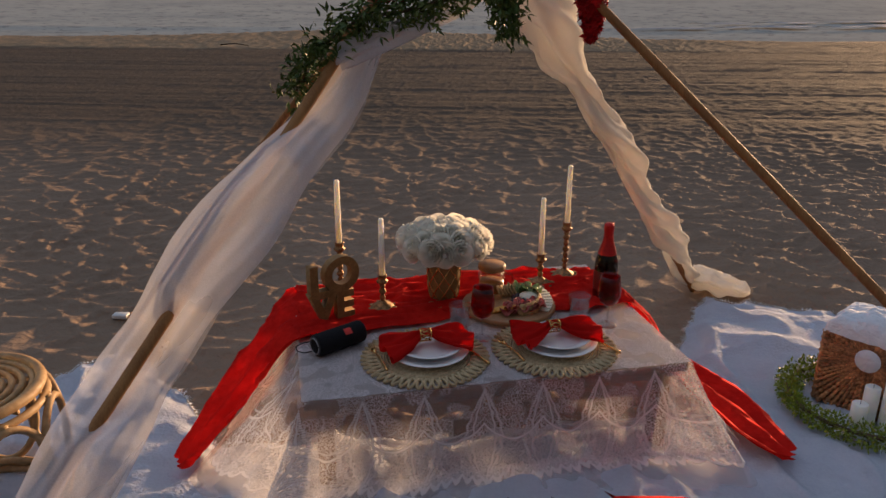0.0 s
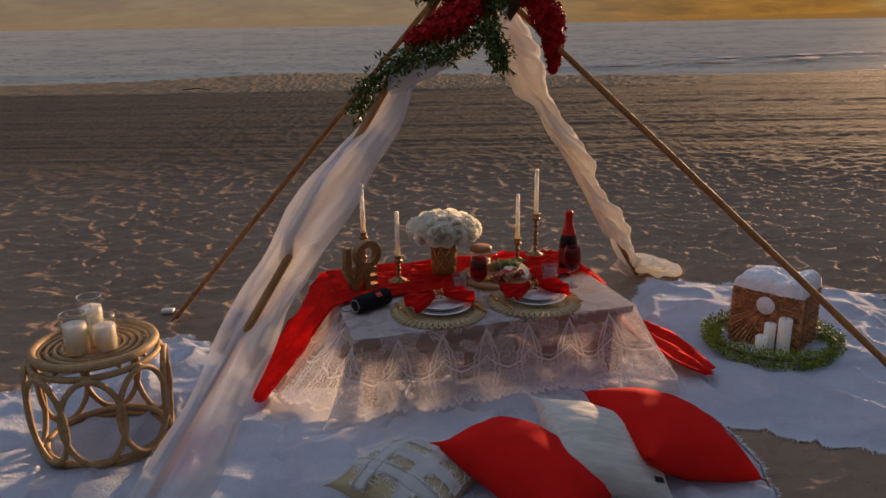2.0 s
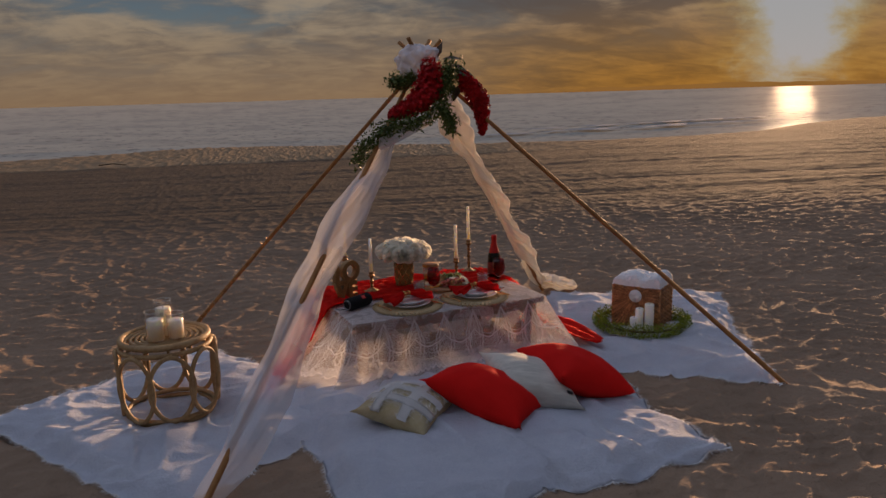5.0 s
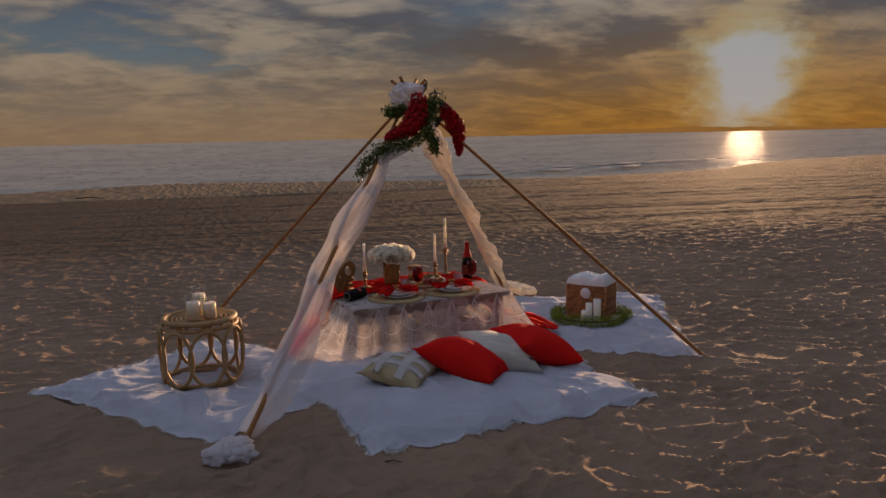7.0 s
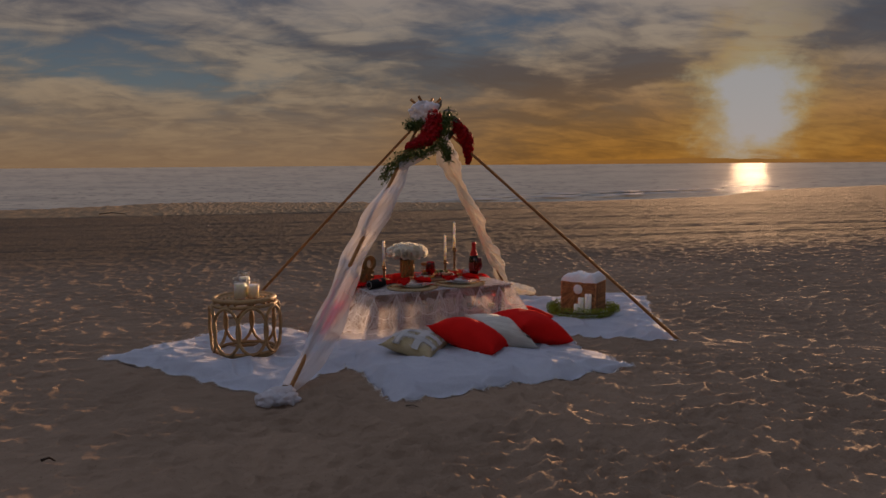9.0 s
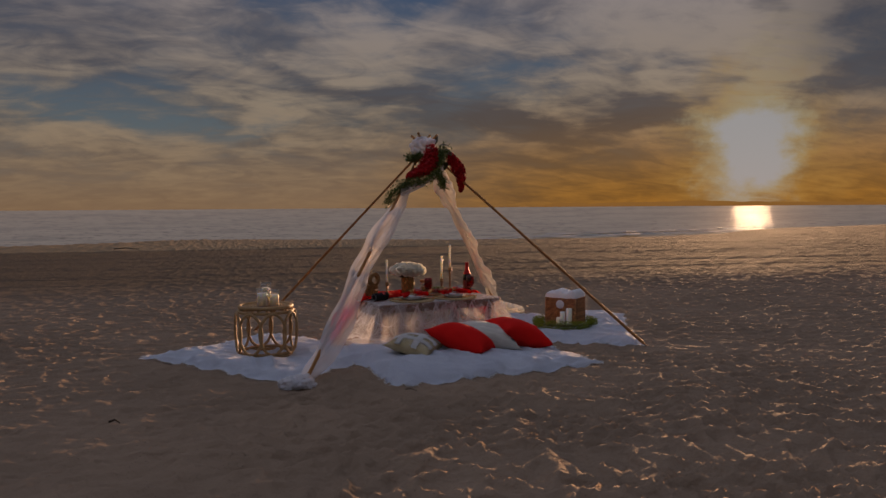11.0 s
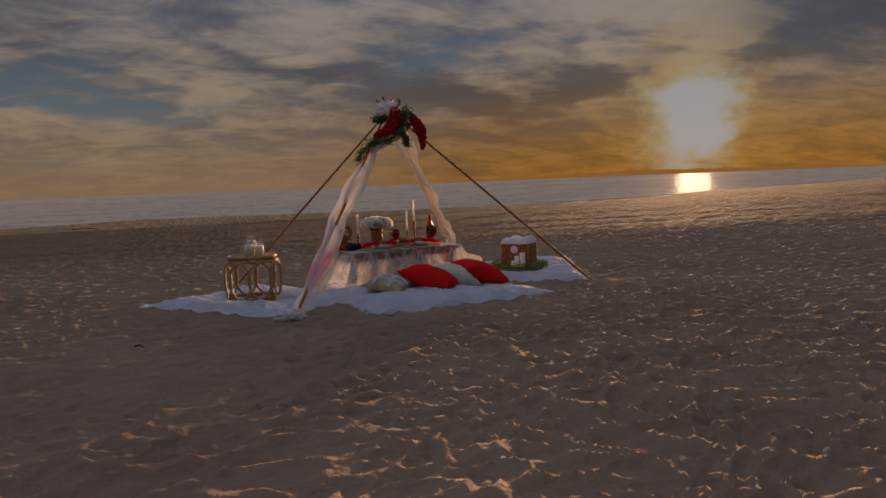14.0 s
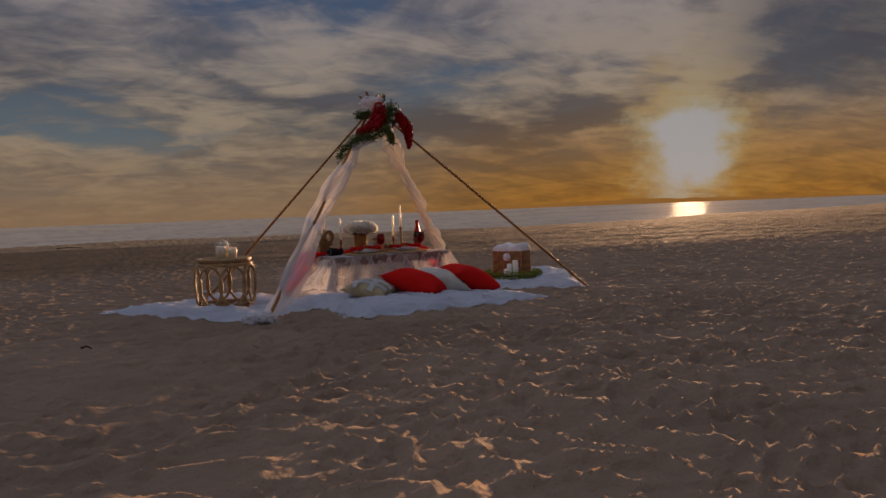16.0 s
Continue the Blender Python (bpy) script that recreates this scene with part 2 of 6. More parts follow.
def clear_glass(name, colour, rough=0.02):
    """Thin glass: tinted and clear, with a mirror gloss that grows towards the edge."""
    m = bpy.data.materials.new(name)
    m.use_nodes = True
    t = m.node_tree
    t.nodes.clear()
    op = wire(t, "ShaderNodeBsdfTransparent", {"Color": (*colour, 1)}).outputs[0]
    gl = wire(t, "ShaderNodeBsdfGlossy", {"Color": (1, 1, 1, 1), "Roughness": rough}).outputs[0]
    f = calc(t, "ADD", calc(t, "MULTIPLY", calc(t, "POWER", wire(t, "ShaderNodeLayerWeight", {"Blend": 0.5}).outputs["Facing"], 3.0), 0.6), 0.03)
    t.links.new(wire(t, "ShaderNodeMixShader", {0: f, 1: op, 2: gl}).outputs[0], wire(t, "ShaderNodeOutputMaterial").inputs[0])
    return m


def sand_material():
    m = bpy.data.materials.new("sand")
    m.use_nodes = True
    t = m.node_tree
    p = t.nodes["Principled BSDF"]
    co = wire(t, "ShaderNodeTexCoord").outputs["Object"]
    xyz = wire(t, "ShaderNodeSeparateXYZ", {0: co})
    patch = wire(t, "ShaderNodeTexNoise", {"Vector": co, "Scale": 0.7, "Detail": 5.0}).outputs[0]
    grain = wire(t, "ShaderNodeTexNoise", {"Vector": co, "Scale": 260.0, "Detail": 2.0}).outputs[0]
    lump = wire(t, "ShaderNodeTexNoise", {"Vector": co, "Scale": 22.0, "Detail": 4.0, "Roughness": 0.55}).outputs[0]
    col = blend(t, span(t, patch, 0.3, 0.7), (0.322, 0.224, 0.154), (0.246, 0.172, 0.119))
    speck = span(t, wire(t, "ShaderNodeTexNoise", {"Vector": co, "Scale": 90.0, "Detail": 1.0}).outputs[0], 0.69, 0.74)
    col = blend(t, calc(t, "MULTIPLY", speck, 0.5), col, (0.10, 0.075, 0.055))
    col = blend(t, calc(t, "MULTIPLY", grain, 0.35), col, (0.34, 0.27, 0.20))
    # combed sand, darker towards the water, then the loose dry sand of the berm
    edge = calc(t, "ADD", xyz.outputs[1], calc(t, "MULTIPLY", calc(t, "SUBTRACT", patch, 0.5), 1.2))
    far_dark = span(t, xyz.outputs[1], 4.5, 9.5)
    col = blend(t, far_dark, col, (0.126, 0.091, 0.063))
    dry = calc(t, "MULTIPLY", span(t, edge, 16.7, 17.3), span(t, xyz.outputs[0], 9.5, 3.0))
    col = blend(t, dry, col, (0.32, 0.228, 0.138))
    t.links.new(col, p.inputs["Base Color"])
    p.inputs["Roughness"].default_value, p.inputs["Specular IOR Level"].default_value = 0.95, 0.10
    # combed lines along the shore
    comb = wire(t, "ShaderNodeMapping", {"Vector": co, "Scale": (0.05, 4.0, 1.0), "Rotation": (0, 0, radians(1.5))}).outputs[0]
    lines = wire(t, "ShaderNodeTexNoise", {"Vector": comb, "Scale": 1.6, "Detail": 4.0, "Roughness": 0.65}).outputs[0]
    combed = calc(t, "MULTIPLY", span(t, xyz.outputs[1], 5.5, 10.0), span(t, edge, 17.3, 16.7))
    knob = wire(t, "ShaderNodeTexNoise", {"Vector": co, "Scale": 9.0, "Detail": 3.0, "Roughness": 0.5, "Distortion": 0.5}).outputs[0]
    h = calc(t, "ADD", calc(t, "MULTIPLY", lump, 0.013), calc(t, "ADD", calc(t, "MULTIPLY", knob, 0.013), calc(t, "MULTIPLY", grain, 0.0022)))
    dimple = wire(t, "ShaderNodeTexVoronoi", {"Vector": wire(t, "ShaderNodeMapping", {"Vector": co, "Scale": (0.7, 1.0, 1.0)}).outputs[0], "Scale": 19.0, "Randomness": 1.0}, feature="F1").outputs["Distance"]
    h = calc(t, "ADD", h, calc(t, "MULTIPLY", calc(t, "POWER", dimple, 2.0), 0.010))
    h = calc(t, "MULTIPLY", h, span(t, xyz.outputs[1], 2.0, 8.0, 1.0, 0.35))
    h = calc(t, "ADD", h, calc(t, "MULTIPLY", calc(t, "MULTIPLY", lines, combed), 0.014))
    t.links.new(wire(t, "ShaderNodeBump", {"Height": h, "Strength": 1.0, "Distance": 1.0}).outputs[0], p.inputs["Normal"])
    return m


def water_material():
    m = bpy.data.materials.new("sea_water")
    m.use_nodes = True
    t = m.node_tree
    p = t.nodes["Principled BSDF"]
    co = wire(t, "ShaderNodeTexCoord").outputs["Object"]
    xyz = wire(t, "ShaderNodeSeparateXYZ", {0: co})
    # wave lines that widen and thin out with the distance from the beach
    away = calc(t, "ADD", calc(t, "ABSOLUTE", xyz.outputs[1]), 3.0)
    lay = wire(t, "ShaderNodeCombineXYZ", {0: calc(t, "MULTIPLY", calc(t, "ARCTAN2", xyz.outputs[0], away), 34.0), 1: calc(t, "DIVIDE", 1000.0, away), 2: 0.0}).outputs[0]
    a = wire(t, "ShaderNodeTexNoise", {"Vector": lay, "Scale": 0.55, "Detail": 3.0, "Roughness": 0.6}).outputs[0]
    lay2 = wire(t, "ShaderNodeMapping", {"Vector": lay, "Scale": (2.2, 1.6, 1.0)}).outputs[0]
    b = wire(t, "ShaderNodeTexNoise", {"Vector": lay2, "Scale": 1.0, "Detail": 3.0, "Roughness": 0.65}).outputs[0]
    c = wire(t, "ShaderNodeTexNoise", {"Vector": wire(t, "ShaderNodeMapping", {"Vector": lay, "Scale": (0.12, 0.45, 1.0)}).outputs[0], "Scale": 1.0, "Detail": 2.0}).outputs[0]
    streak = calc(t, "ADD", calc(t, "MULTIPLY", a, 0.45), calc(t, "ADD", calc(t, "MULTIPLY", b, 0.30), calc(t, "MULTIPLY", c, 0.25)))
    n = wire(t, "ShaderNodeBump", {"Height": b, "Strength": 0.35, "Distance": 1.0}).outputs[0]
    # reflected sky painted as body colour, a broad sky sheen, broken sun glints
    # wave shade is painted in too: streaks of tone, darker ripples near the beach
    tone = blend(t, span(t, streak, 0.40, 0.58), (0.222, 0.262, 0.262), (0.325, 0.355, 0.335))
    ripple_shade = calc(t, "MULTIPLY", span(t, b, 0.44, 0.36), span(t, away, 130.0, 60.0, 0.15, 0.8))
    tone = blend(t, ripple_shade, tone, (0.110, 0.140, 0.150))
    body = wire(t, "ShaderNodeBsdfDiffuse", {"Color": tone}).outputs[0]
    sheen = wire(t, "ShaderNodeBsdfGlossy", {"Color": (0.95, 0.90, 0.82, 1), "Roughness": 0.80}).outputs[0]
    glint = wire(t, "ShaderNodeBsdfGlossy", {"Color": (0.85, 0.93, 1.0, 1), "Roughness": span(t, b, 0.3, 0.7, 0.11, 0.22), "Normal": n}).outputs[0]
    t.nodes.remove(p)
    base = wire(t, "ShaderNodeMixShader", {0: 0.12, 1: body, 2: sheen}).outputs[0]
    facet = span(t, calc(t, "ADD", calc(t, "MULTIPLY", b, 0.7), calc(t, "MULTIPLY", a, 0.3)), 0.38, 0.62, 0.0005, 0.0029)
    t.links.new(wire(t, "ShaderNodeMixShader", {0: facet, 1: base, 2: glint}).outputs[0], t.nodes["Material Output"].inputs[0])
    return m


SAND, WATER = sand_material(), water_material()
BLANKET = surface("white_cotton_weave", (0.83, 0.86, 0.94), (0.75, 0.78, 0.87), 5, 0.95, 0.006, 90, spec=0.1)
RED = surface("red_cotton", (0.70, 0.014, 0.012), (0.60, 0.012, 0.010), 6, 0.95, 0.0012, 500, spec=0.08)
RED_GAUZE = surface("red_crinkled_chiffon", (0.84, 0.026, 0.017), (0.68, 0.016, 0.012), 9, 0.9, 0.004, 45, spec=0.08)
CREAM = surface("cream_velvet", (0.68, 0.65, 0.58), (0.50, 0.48, 0.43), 7, 0.85, 0.006, 60, spec=0.2, sheen=0.1, stretch=(1, 0.2, 1))
BEIGE = surface("beige_linen", (0.44, 0.36, 0.20), (0.52, 0.44, 0.28), 10, 0.9, 0.003, 120, spec=0.1)
FRINGE = surface("white_fringe_cotton", (0.88, 0.88, 0.88), (0.80, 0.80, 0.80), 20, 0.9, 0.001, 300, spec=0.1)
BAMBOO = surface("bamboo_pole", (0.40, 0.195, 0.060), (0.28, 0.125, 0.038), 4, 0.75, 0.001, 60, stretch=(6, 6, 0.6))
RATTAN = surface("rattan_cane", (0.44, 0.29, 0.13), (0.30, 0.18, 0.075), 9, 0.6, 0.001, 70)
WICKER = surface("brown_wicker", (0.58, 0.285, 0.115), (0.26, 0.11, 0.042), 34, 0.65, 0.002, 90, vary=0.25)
WOOD = surface("brown_table_wood", (0.22, 0.125, 0.07), (0.15, 0.08, 0.045), 3, 0.5, 0.001, 80, stretch=(1, 8, 8))
BOARD = surface("light_serving_wood", (0.42, 0.23, 0.10), (0.30, 0.15, 0.06), 5, 0.5, 0.001, 90, stretch=(1, 7, 7))
WAX = surface("ivory_wax", (0.93, 0.91, 0.83), (0.90, 0.87, 0.78), 8, 0.45, 0.0005, 60)
WAX.node_tree.nodes["Principled BSDF"].inputs["Subsurface Weight"].default_value = 0.9
WAX.node_tree.nodes["Principled BSDF"].inputs["Subsurface Scale"].default_value = 0.03
WAX.node_tree.nodes["Principled BSDF"].inputs["Subsurface Radius"].default_value = (1.0, 0.9, 0.65)
COTTON = surface("white_cotton_snow", (0.82, 0.83, 0.86), (0.75, 0.76, 0.80), 25, 0.95, 0.012, 60, spec=0.1)
TULLE = sheer("white_tulle", (0.80, 0.80, 0.85), 0.60, 420, 0.28, 6)
GAUZE = sheer("white_gauze", (0.90, 0.87, 0.79), 0.92, 420, 0.42, 6)
LEAF = surface("green_leaf", (0.055, 0.10, 0.028), (0.035, 0.065, 0.018), 20, 0.5, 0.0, 90, vary=0.3)
BLOOM = surface("red_petal", (0.36, 0.010, 0.014), (0.24, 0.006, 0.010), 30, 0.6, 0.0, 90, vary=0.25)
GOLD = surface("antique_gold", (0.42, 0.25, 0.11), (0.17, 0.10, 0.05), 60, 0.55, 0.0015, 160, metal=0.8)
CHINA = surface("white_china", (0.80, 0.80, 0.80), (0.78, 0.78, 0.78), 5, 0.15, 0, 50)
JUTE = surface("natural_jute", (0.60, 0.48, 0.29), (0.36, 0.27, 0.15), 60, 0.9, 0.002, 200, spec=0.1)

# ---- building helpers ----


def thing(name, m=None, label="", category="", group="", kind=""):
    ob = new(name)
    ob.matrix_world = m or Matrix()
    return tagged(ob, label, category, group, kind)


def finish(bm, name, material, smooth=True):
    me = bpy.data.meshes.new(name)
    bmesh.ops.recalc_face_normals(bm, faces=bm.faces)
    bm.to_mesh(me)
    bm.free()
    if smooth:
        me.shade_smooth()
        for p in me.polygons:
            p.use_smooth = True
    for x in (material if isinstance(material, (list, tuple)) else [material]):
        me.materials.append(x)
    return me


def part(name, bm, material, parent=None, label="", smooth=True, m=None):
    """Links a bmesh as one mesh object under a thing or a part."""
    ob = new(name, finish(bm, name, material, smooth))
    ob.parent = parent
    if m is not None:
        ob.matrix_local = m
    return tagged(ob, label)


def solo(name, bm, material, label="", category="", group="", kind="", m=None, smooth=True):
    ob = part(name, bm, material, None, "", smooth, m)
    return tagged(ob, label, category, group, kind)


def lathe(profile, seg=24, bm=None):
    """Turns (radius, height) points round z."""
    bm = bm or bmesh.new()
    rings = []
    for r, z in profile:
        if r < 1e-5:
            rings.append([bm.verts.new((0, 0, z))])
        else:
            rings.append([bm.verts.new((r * math.cos(2 * math.pi * i / seg), r * math.sin(2 * math.pi * i / seg), z)) for i in range(seg)])
    for a, b in zip(rings, rings[1:]):
        for i in range(seg):
            j = (i + 1) % seg
            q = [a[i % len(a)], a[j % len(a)], b[j % len(b)], b[i % len(b)]]
            q = list(dict.fromkeys(q))
            if len(q) > 2:
                bm.faces.new(q)
    return bm


def tube(points, radius, seg=8, closed=False, bm=None):
    """A round bar along points; radius is a number or a function of 0..1."""
    bm = bm or bmesh.new()
    pts = [Vector(p) for p in points]
    n = len(pts)
    rings, side = [], None
    for i, p in enumerate(pts):
        a = pts[(i - 1) % n] if closed or i else p
        b = pts[(i + 1) % n] if closed or i < n - 1 else p
        way = (b - a).normalized()
        if side is None:
            side = way.orthogonal().normalized()
        side = (side - way * side.dot(way)).normalized()
        up = way.cross(side)
        r = radius(i / max(1, n - 1)) if callable(radius) else radius
        rings.append([bm.verts.new(p + (side * math.cos(2 * math.pi * k / seg) + up * math.sin(2 * math.pi * k / seg)) * r) for k in range(seg)])
    pairs = list(zip(rings, rings[1:])) + ([(rings[-1], rings[0])] if closed else [])
    for a, b in pairs:
        for k in range(seg):
            bm.faces.new((a[k], a[(k + 1) % seg], b[(k + 1) % seg], b[k]))
    if not closed:
        bm.faces.new(rings[0][::-1])
        bm.faces.new(rings[-1])
    return bm


def box(sx, sy, sz, at=(0, 0, 0), bevel=0.0, bm=None, turn=None):
    """A block standing on at, with rounded edges."""
    b2 = bmesh.new()
    bmesh.ops.create_cube(b2, size=1)
    bmesh.ops.transform(b2, matrix=Matrix.Diagonal((sx, sy, sz, 1)), verts=b2.verts)
    if bevel:
        bmesh.ops.bevel(b2, geom=b2.edges[:], offset=bevel, segments=2, profile=0.5, affect="EDGES")
    bmesh.ops.transform(b2, matrix=Matrix.Translation(Vector(at) + Vector((0, 0, sz / 2))) @ (turn or Matrix()), verts=b2.verts)
    if bm is None:
        return b2
    merge(bm, b2)
    return bm


def merge(bm, other):
    me = bpy.data.meshes.new("joined")
    other.to_mesh(me)
    other.free()
    bm.from_mesh(me)
    bpy.data.meshes.remove(me)


def sheet(fn, nu, nv, thick=0.0, uv=False, closed=False):
    """A cloth from fn(u, v) -> point, u and v in 0..1; with uv the pair fn(u, v)[1] becomes the texture place."""
    bm = bmesh.new()
    lay = bm.loops.layers.uv.new("UVMap") if uv else None
    at, grid = {}, []
    for j in range(nv + 1):
        row = []
        for i in range(nu + 1):
            p = fn(i / nu, j / nv)
            if uv:
                p, q = p
            vtx = bm.verts.new(p)
            if uv:
                at[vtx] = q
            row.append(vtx)
        grid.append(row)
    for j in range(nv):
        for i in range(nu):
            f = bm.faces.new((grid[j][i], grid[j][i + 1], grid[j + 1][i + 1], grid[j + 1][i]))
            if uv:
                for loop in f.loops:
                    loop[lay].uv = at[loop.vert]
    if thick:
        bmesh.ops.solidify(bm, geom=bm.faces[:], thickness=thick)
    return bm


# ---- ground ----


def lattice(ix, iy, k):
    n = (ix.astype(np.int64) * 374761393 + iy.astype(np.int64) * 668265263 + k * 1274126177) & 0xFFFFFFFF
    n = ((n ^ (n >> 13)) * 1274126177) & 0xFFFFFFFF
    return ((n ^ (n >> 16)) & 0xFFFFFF) / float(0xFFFFFF)


def soft_noise(x, y, k=0):
    ix, iy = np.floor(x), np.floor(y)
    fx, fy = x - ix, y - iy
    fx, fy = fx * fx * (3 - 2 * fx), fy * fy * (3 - 2 * fy)
    a, b = lattice(ix, iy, k), lattice(ix + 1, iy, k)
    c, d = lattice(ix, iy + 1, k), lattice(ix + 1, iy + 1, k)
    return (a + (b - a) * fx) * (1 - fy) + (c + (d - c) * fx) * fy


def bowls(x, y, k=0):
    """Hollows round scattered points that meet in sharp, even crests; 0 in a hollow, 1 on a crest."""
    ix, iy = np.floor(x), np.floor(y)
    best, second = np.full(x.shape, 9.0), np.full(x.shape, 9.0)
    for dx in (-1, 0, 1):
        for dy in (-1, 0, 1):
            px = ix + dx + lattice(ix + dx, iy + dy, k)
            py = iy + dy + lattice(ix + dx, iy + dy, k + 7)
            d = (x - px) ** 2 + (y - py) ** 2
            second = np.minimum(second, np.maximum(best, d))
            best = np.minimum(best, d)
    return 0.45 * np.tanh(best / 0.46) + 0.55 * np.exp(-(np.sqrt(second) - np.sqrt(best)) / 0.24)


def sstep(v, a, b):
    q = np.clip((v - a) / (b - a), 0, 1)
    return q * q * (3 - 2 * q)


def crest(x):
    """How far out the berm's edge lies."""
    return np.interp(x, [-400, -40, -11, -8, -6, -4, -2, 0, 3, 5, 8, 12, 16, 19, 23, 28, 33, 41, 65, 400], [60, 20.5, 20.3, 20.6, 22.2, 23.4, 23.2, 22.2, 21.0, 20.3, 20.0, 20.5, 22.0, 25.0, 27.6, 29.4, 31.2, 36.0, 50.0, 300.0])


def ground_height(x, y):
    """The beach's height."""
    x, y = np.asarray(x, float), np.asarray(y, float)
    wx = x + 0.34 * (soft_noise(x * 1.9, y * 1.9, 3) - 0.5) + 0.10 * (soft_noise(x * 6, y * 6, 13) - 0.5)
    wy = y + 0.34 * (soft_noise(x * 1.9, y * 1.9, 4) - 0.5) + 0.10 * (soft_noise(x * 6, y * 6, 14) - 0.5)
    pits = bowls(wx * 3.8, wy * 6.2, 1)
    dents = bowls(wx * 6.4 + 9.1, wy * 9.4, 21)
    small = bowls(wx * 11.5, wy * 16.0, 2)
    trod = 0.72 + 0.28 * sstep(soft_noise(x * 0.45, y * 0.45, 5), 0.30, 0.62)
    smooth_left = 1 - 0.28 * sstep(-x - 0.35 * y, 1.2, 2.4) * sstep(-y, -1.2, 0.2)
    over = y - crest(x)
    loose = sstep(y, 16.6, 17.4) * (1 - sstep(x, 3.0, 9.5))
    fade = 1 - 0.82 * sstep(y, 4.5, 9.0) * (1 - loose)
    near = 1 - sstep(y, -1.5, 1.5)
    h = (0.054 * pits + (0.012 + 0.024 * near) * dents + (0.004 + 0.008 * near) * small) * trod * fade * smooth_left
    h = h + 0.016 * (soft_noise(x * 0.9, y * 0.9, 6) - 0.5) * fade
    bend = 0.05 * x + 0.25 * (soft_noise(x * 0.12, y * 0.3, 16) - 0.5)
    row1 = 1 - np.abs(2 * soft_noise(x * 0.04 + 3, (y + bend) * 3.7, 8) - 1)
    row2 = 1 - np.abs(2 * soft_noise(x * 0.08, (y + bend) * 7.3, 9) - 1)
    combed = sstep(y, 5.0, 10.0) * (1 - loose)
    h = h + (0.010 * row1 ** 2 + 0.006 * row2 ** 2) * combed
    streak = 0.6 * soft_noise(x * 0.5 + 0.2 * y, y * 4.0 - 0.6 * x, 10) + 0.4 * soft_noise(x * 0.9 + 0.2 * y, y * 9.0 - 1.3 * x, 17)
    h = h + 0.210 * streak * (1 - smooth_left)
    h = h + 0.12 * sstep(y, 6.0, 20.0) - 0.040
    h = h - 0.13 * np.clip(over, 0, 25)
    return h


def axis(lo, hi, step, grow, mid, out):
    """Grid places: even between lo and hi, widening to mid, then fast to out, on both sides."""
    core = np.arange(lo, hi, step)
    ends = []
    for sign, start in ((-1, lo), (1, hi)):
        v, s, row = start, step, []
        while abs(v - start) < out:
            s *= grow[0 if sign < 0 else 1] if abs(v - start) < mid else 1.35
            v += sign * s
            row.append(v)
        ends.append(row)
    return np.concatenate([ends[0][::-1], core, ends[1]])


def inside(x, y, poly):
    hit = np.zeros(x.shape, bool)
    for (ax, ay), (bx, by) in zip(poly, poly[1:] + poly[:1]):
        cond = (ay > y) != (by > y)
        with np.errstate(divide="ignore", invalid="ignore"):
            hit ^= cond & (x < (bx - ax) * (y - ay) / ((by - ay) or 1e-9) + ax)
    return hit


LEFT_RUG = [(-2.30, 1.87), (-1.12, 0.77), (-0.15, 1.66), (-1.28, 2.84)]
FRONT_RUG = [(-0.44, 0.42), (1.23, 0.73), (0.95, 2.45), (-0.74, 2.15)]
RIGHT_RUG = [(0.72, 2.02), (1.88, 1.42), (2.55, 3.15), (1.28, 3.58)]


def grid_mesh(name, xs, ys, zs, material):
    nx, ny = len(xs), len(ys)
    gx, gy = np.meshgrid(xs, ys)
    co = np.stack([gx, gy, zs], -1).reshape(-1, 3).astype(np.float32)
    i = (np.arange(ny - 1)[:, None] * nx + np.arange(nx - 1)[None]).ravel()
    quads = np.stack([i, i + 1, i + nx + 1, i + nx], -1).astype(np.int32)
    me = bpy.data.meshes.new(name)
    me.vertices.add(len(co))
    me.vertices.foreach_set("co", co.ravel())
    me.loops.add(quads.size)
    me.loops.foreach_set("vertex_index", quads.ravel())
    me.polygons.add(len(quads))
    me.polygons.foreach_set("loop_start", np.arange(len(quads), dtype=np.int32) * 4)
    me.polygons.foreach_set("use_smooth", np.ones(len(quads), bool))
    me.update(calc_edges=True)
    me.materials.append(material)
    return new(name, me)


def build_ground():
    xs = axis(-3.2, 3.6, 0.020, (1.022, 1.022), 40, 4700)
    ys = axis(-4.6, 4.0, 0.020, (1.05, 1.0065), 42, 4700)
    ys = ys[ys < 70]
    gx, gy = np.meshgrid(xs, ys)
    z = ground_height(gx, gy)
    for rug in (LEFT_RUG, FRONT_RUG, RIGHT_RUG):
        cx, cy = sum(p[0] for p in rug) / 4, sum(p[1] for p in rug) / 4
        inner = [(cx + (px - cx) * 0.97, cy + (py - cy) * 0.97) for px, py in rug]
        z = np.where(inside(gx, gy, inner), ground_height(gx, gy) - 0.035, z)
    ground = grid_mesh("ground", xs, ys, z, SAND)
    tagged(ground, "trodden beige beach sand with footprints and combed lines", "sand", kind="structure")
    xs = axis(-30, 60, 2.5, (1.05, 1.05), 300, 4800)
    ys = np.concatenate([np.arange(18, 120, 1.5), np.geomspace(122, 4700, 60)])
    gx, gy = np.meshgrid(xs, ys)
    z = -1.15 + 0.05 * soft_noise(gx * 0.1, gy * 0.35, 11) * (gy < 300) + 0.09 * np.exp(-((gy - crest(gx) - 24 - 3 * soft_noise(gx * 0.05, gy * 0.0, 12)) / 1.6) ** 2)
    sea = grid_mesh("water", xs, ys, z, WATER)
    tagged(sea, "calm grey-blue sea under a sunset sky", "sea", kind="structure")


build_ground()


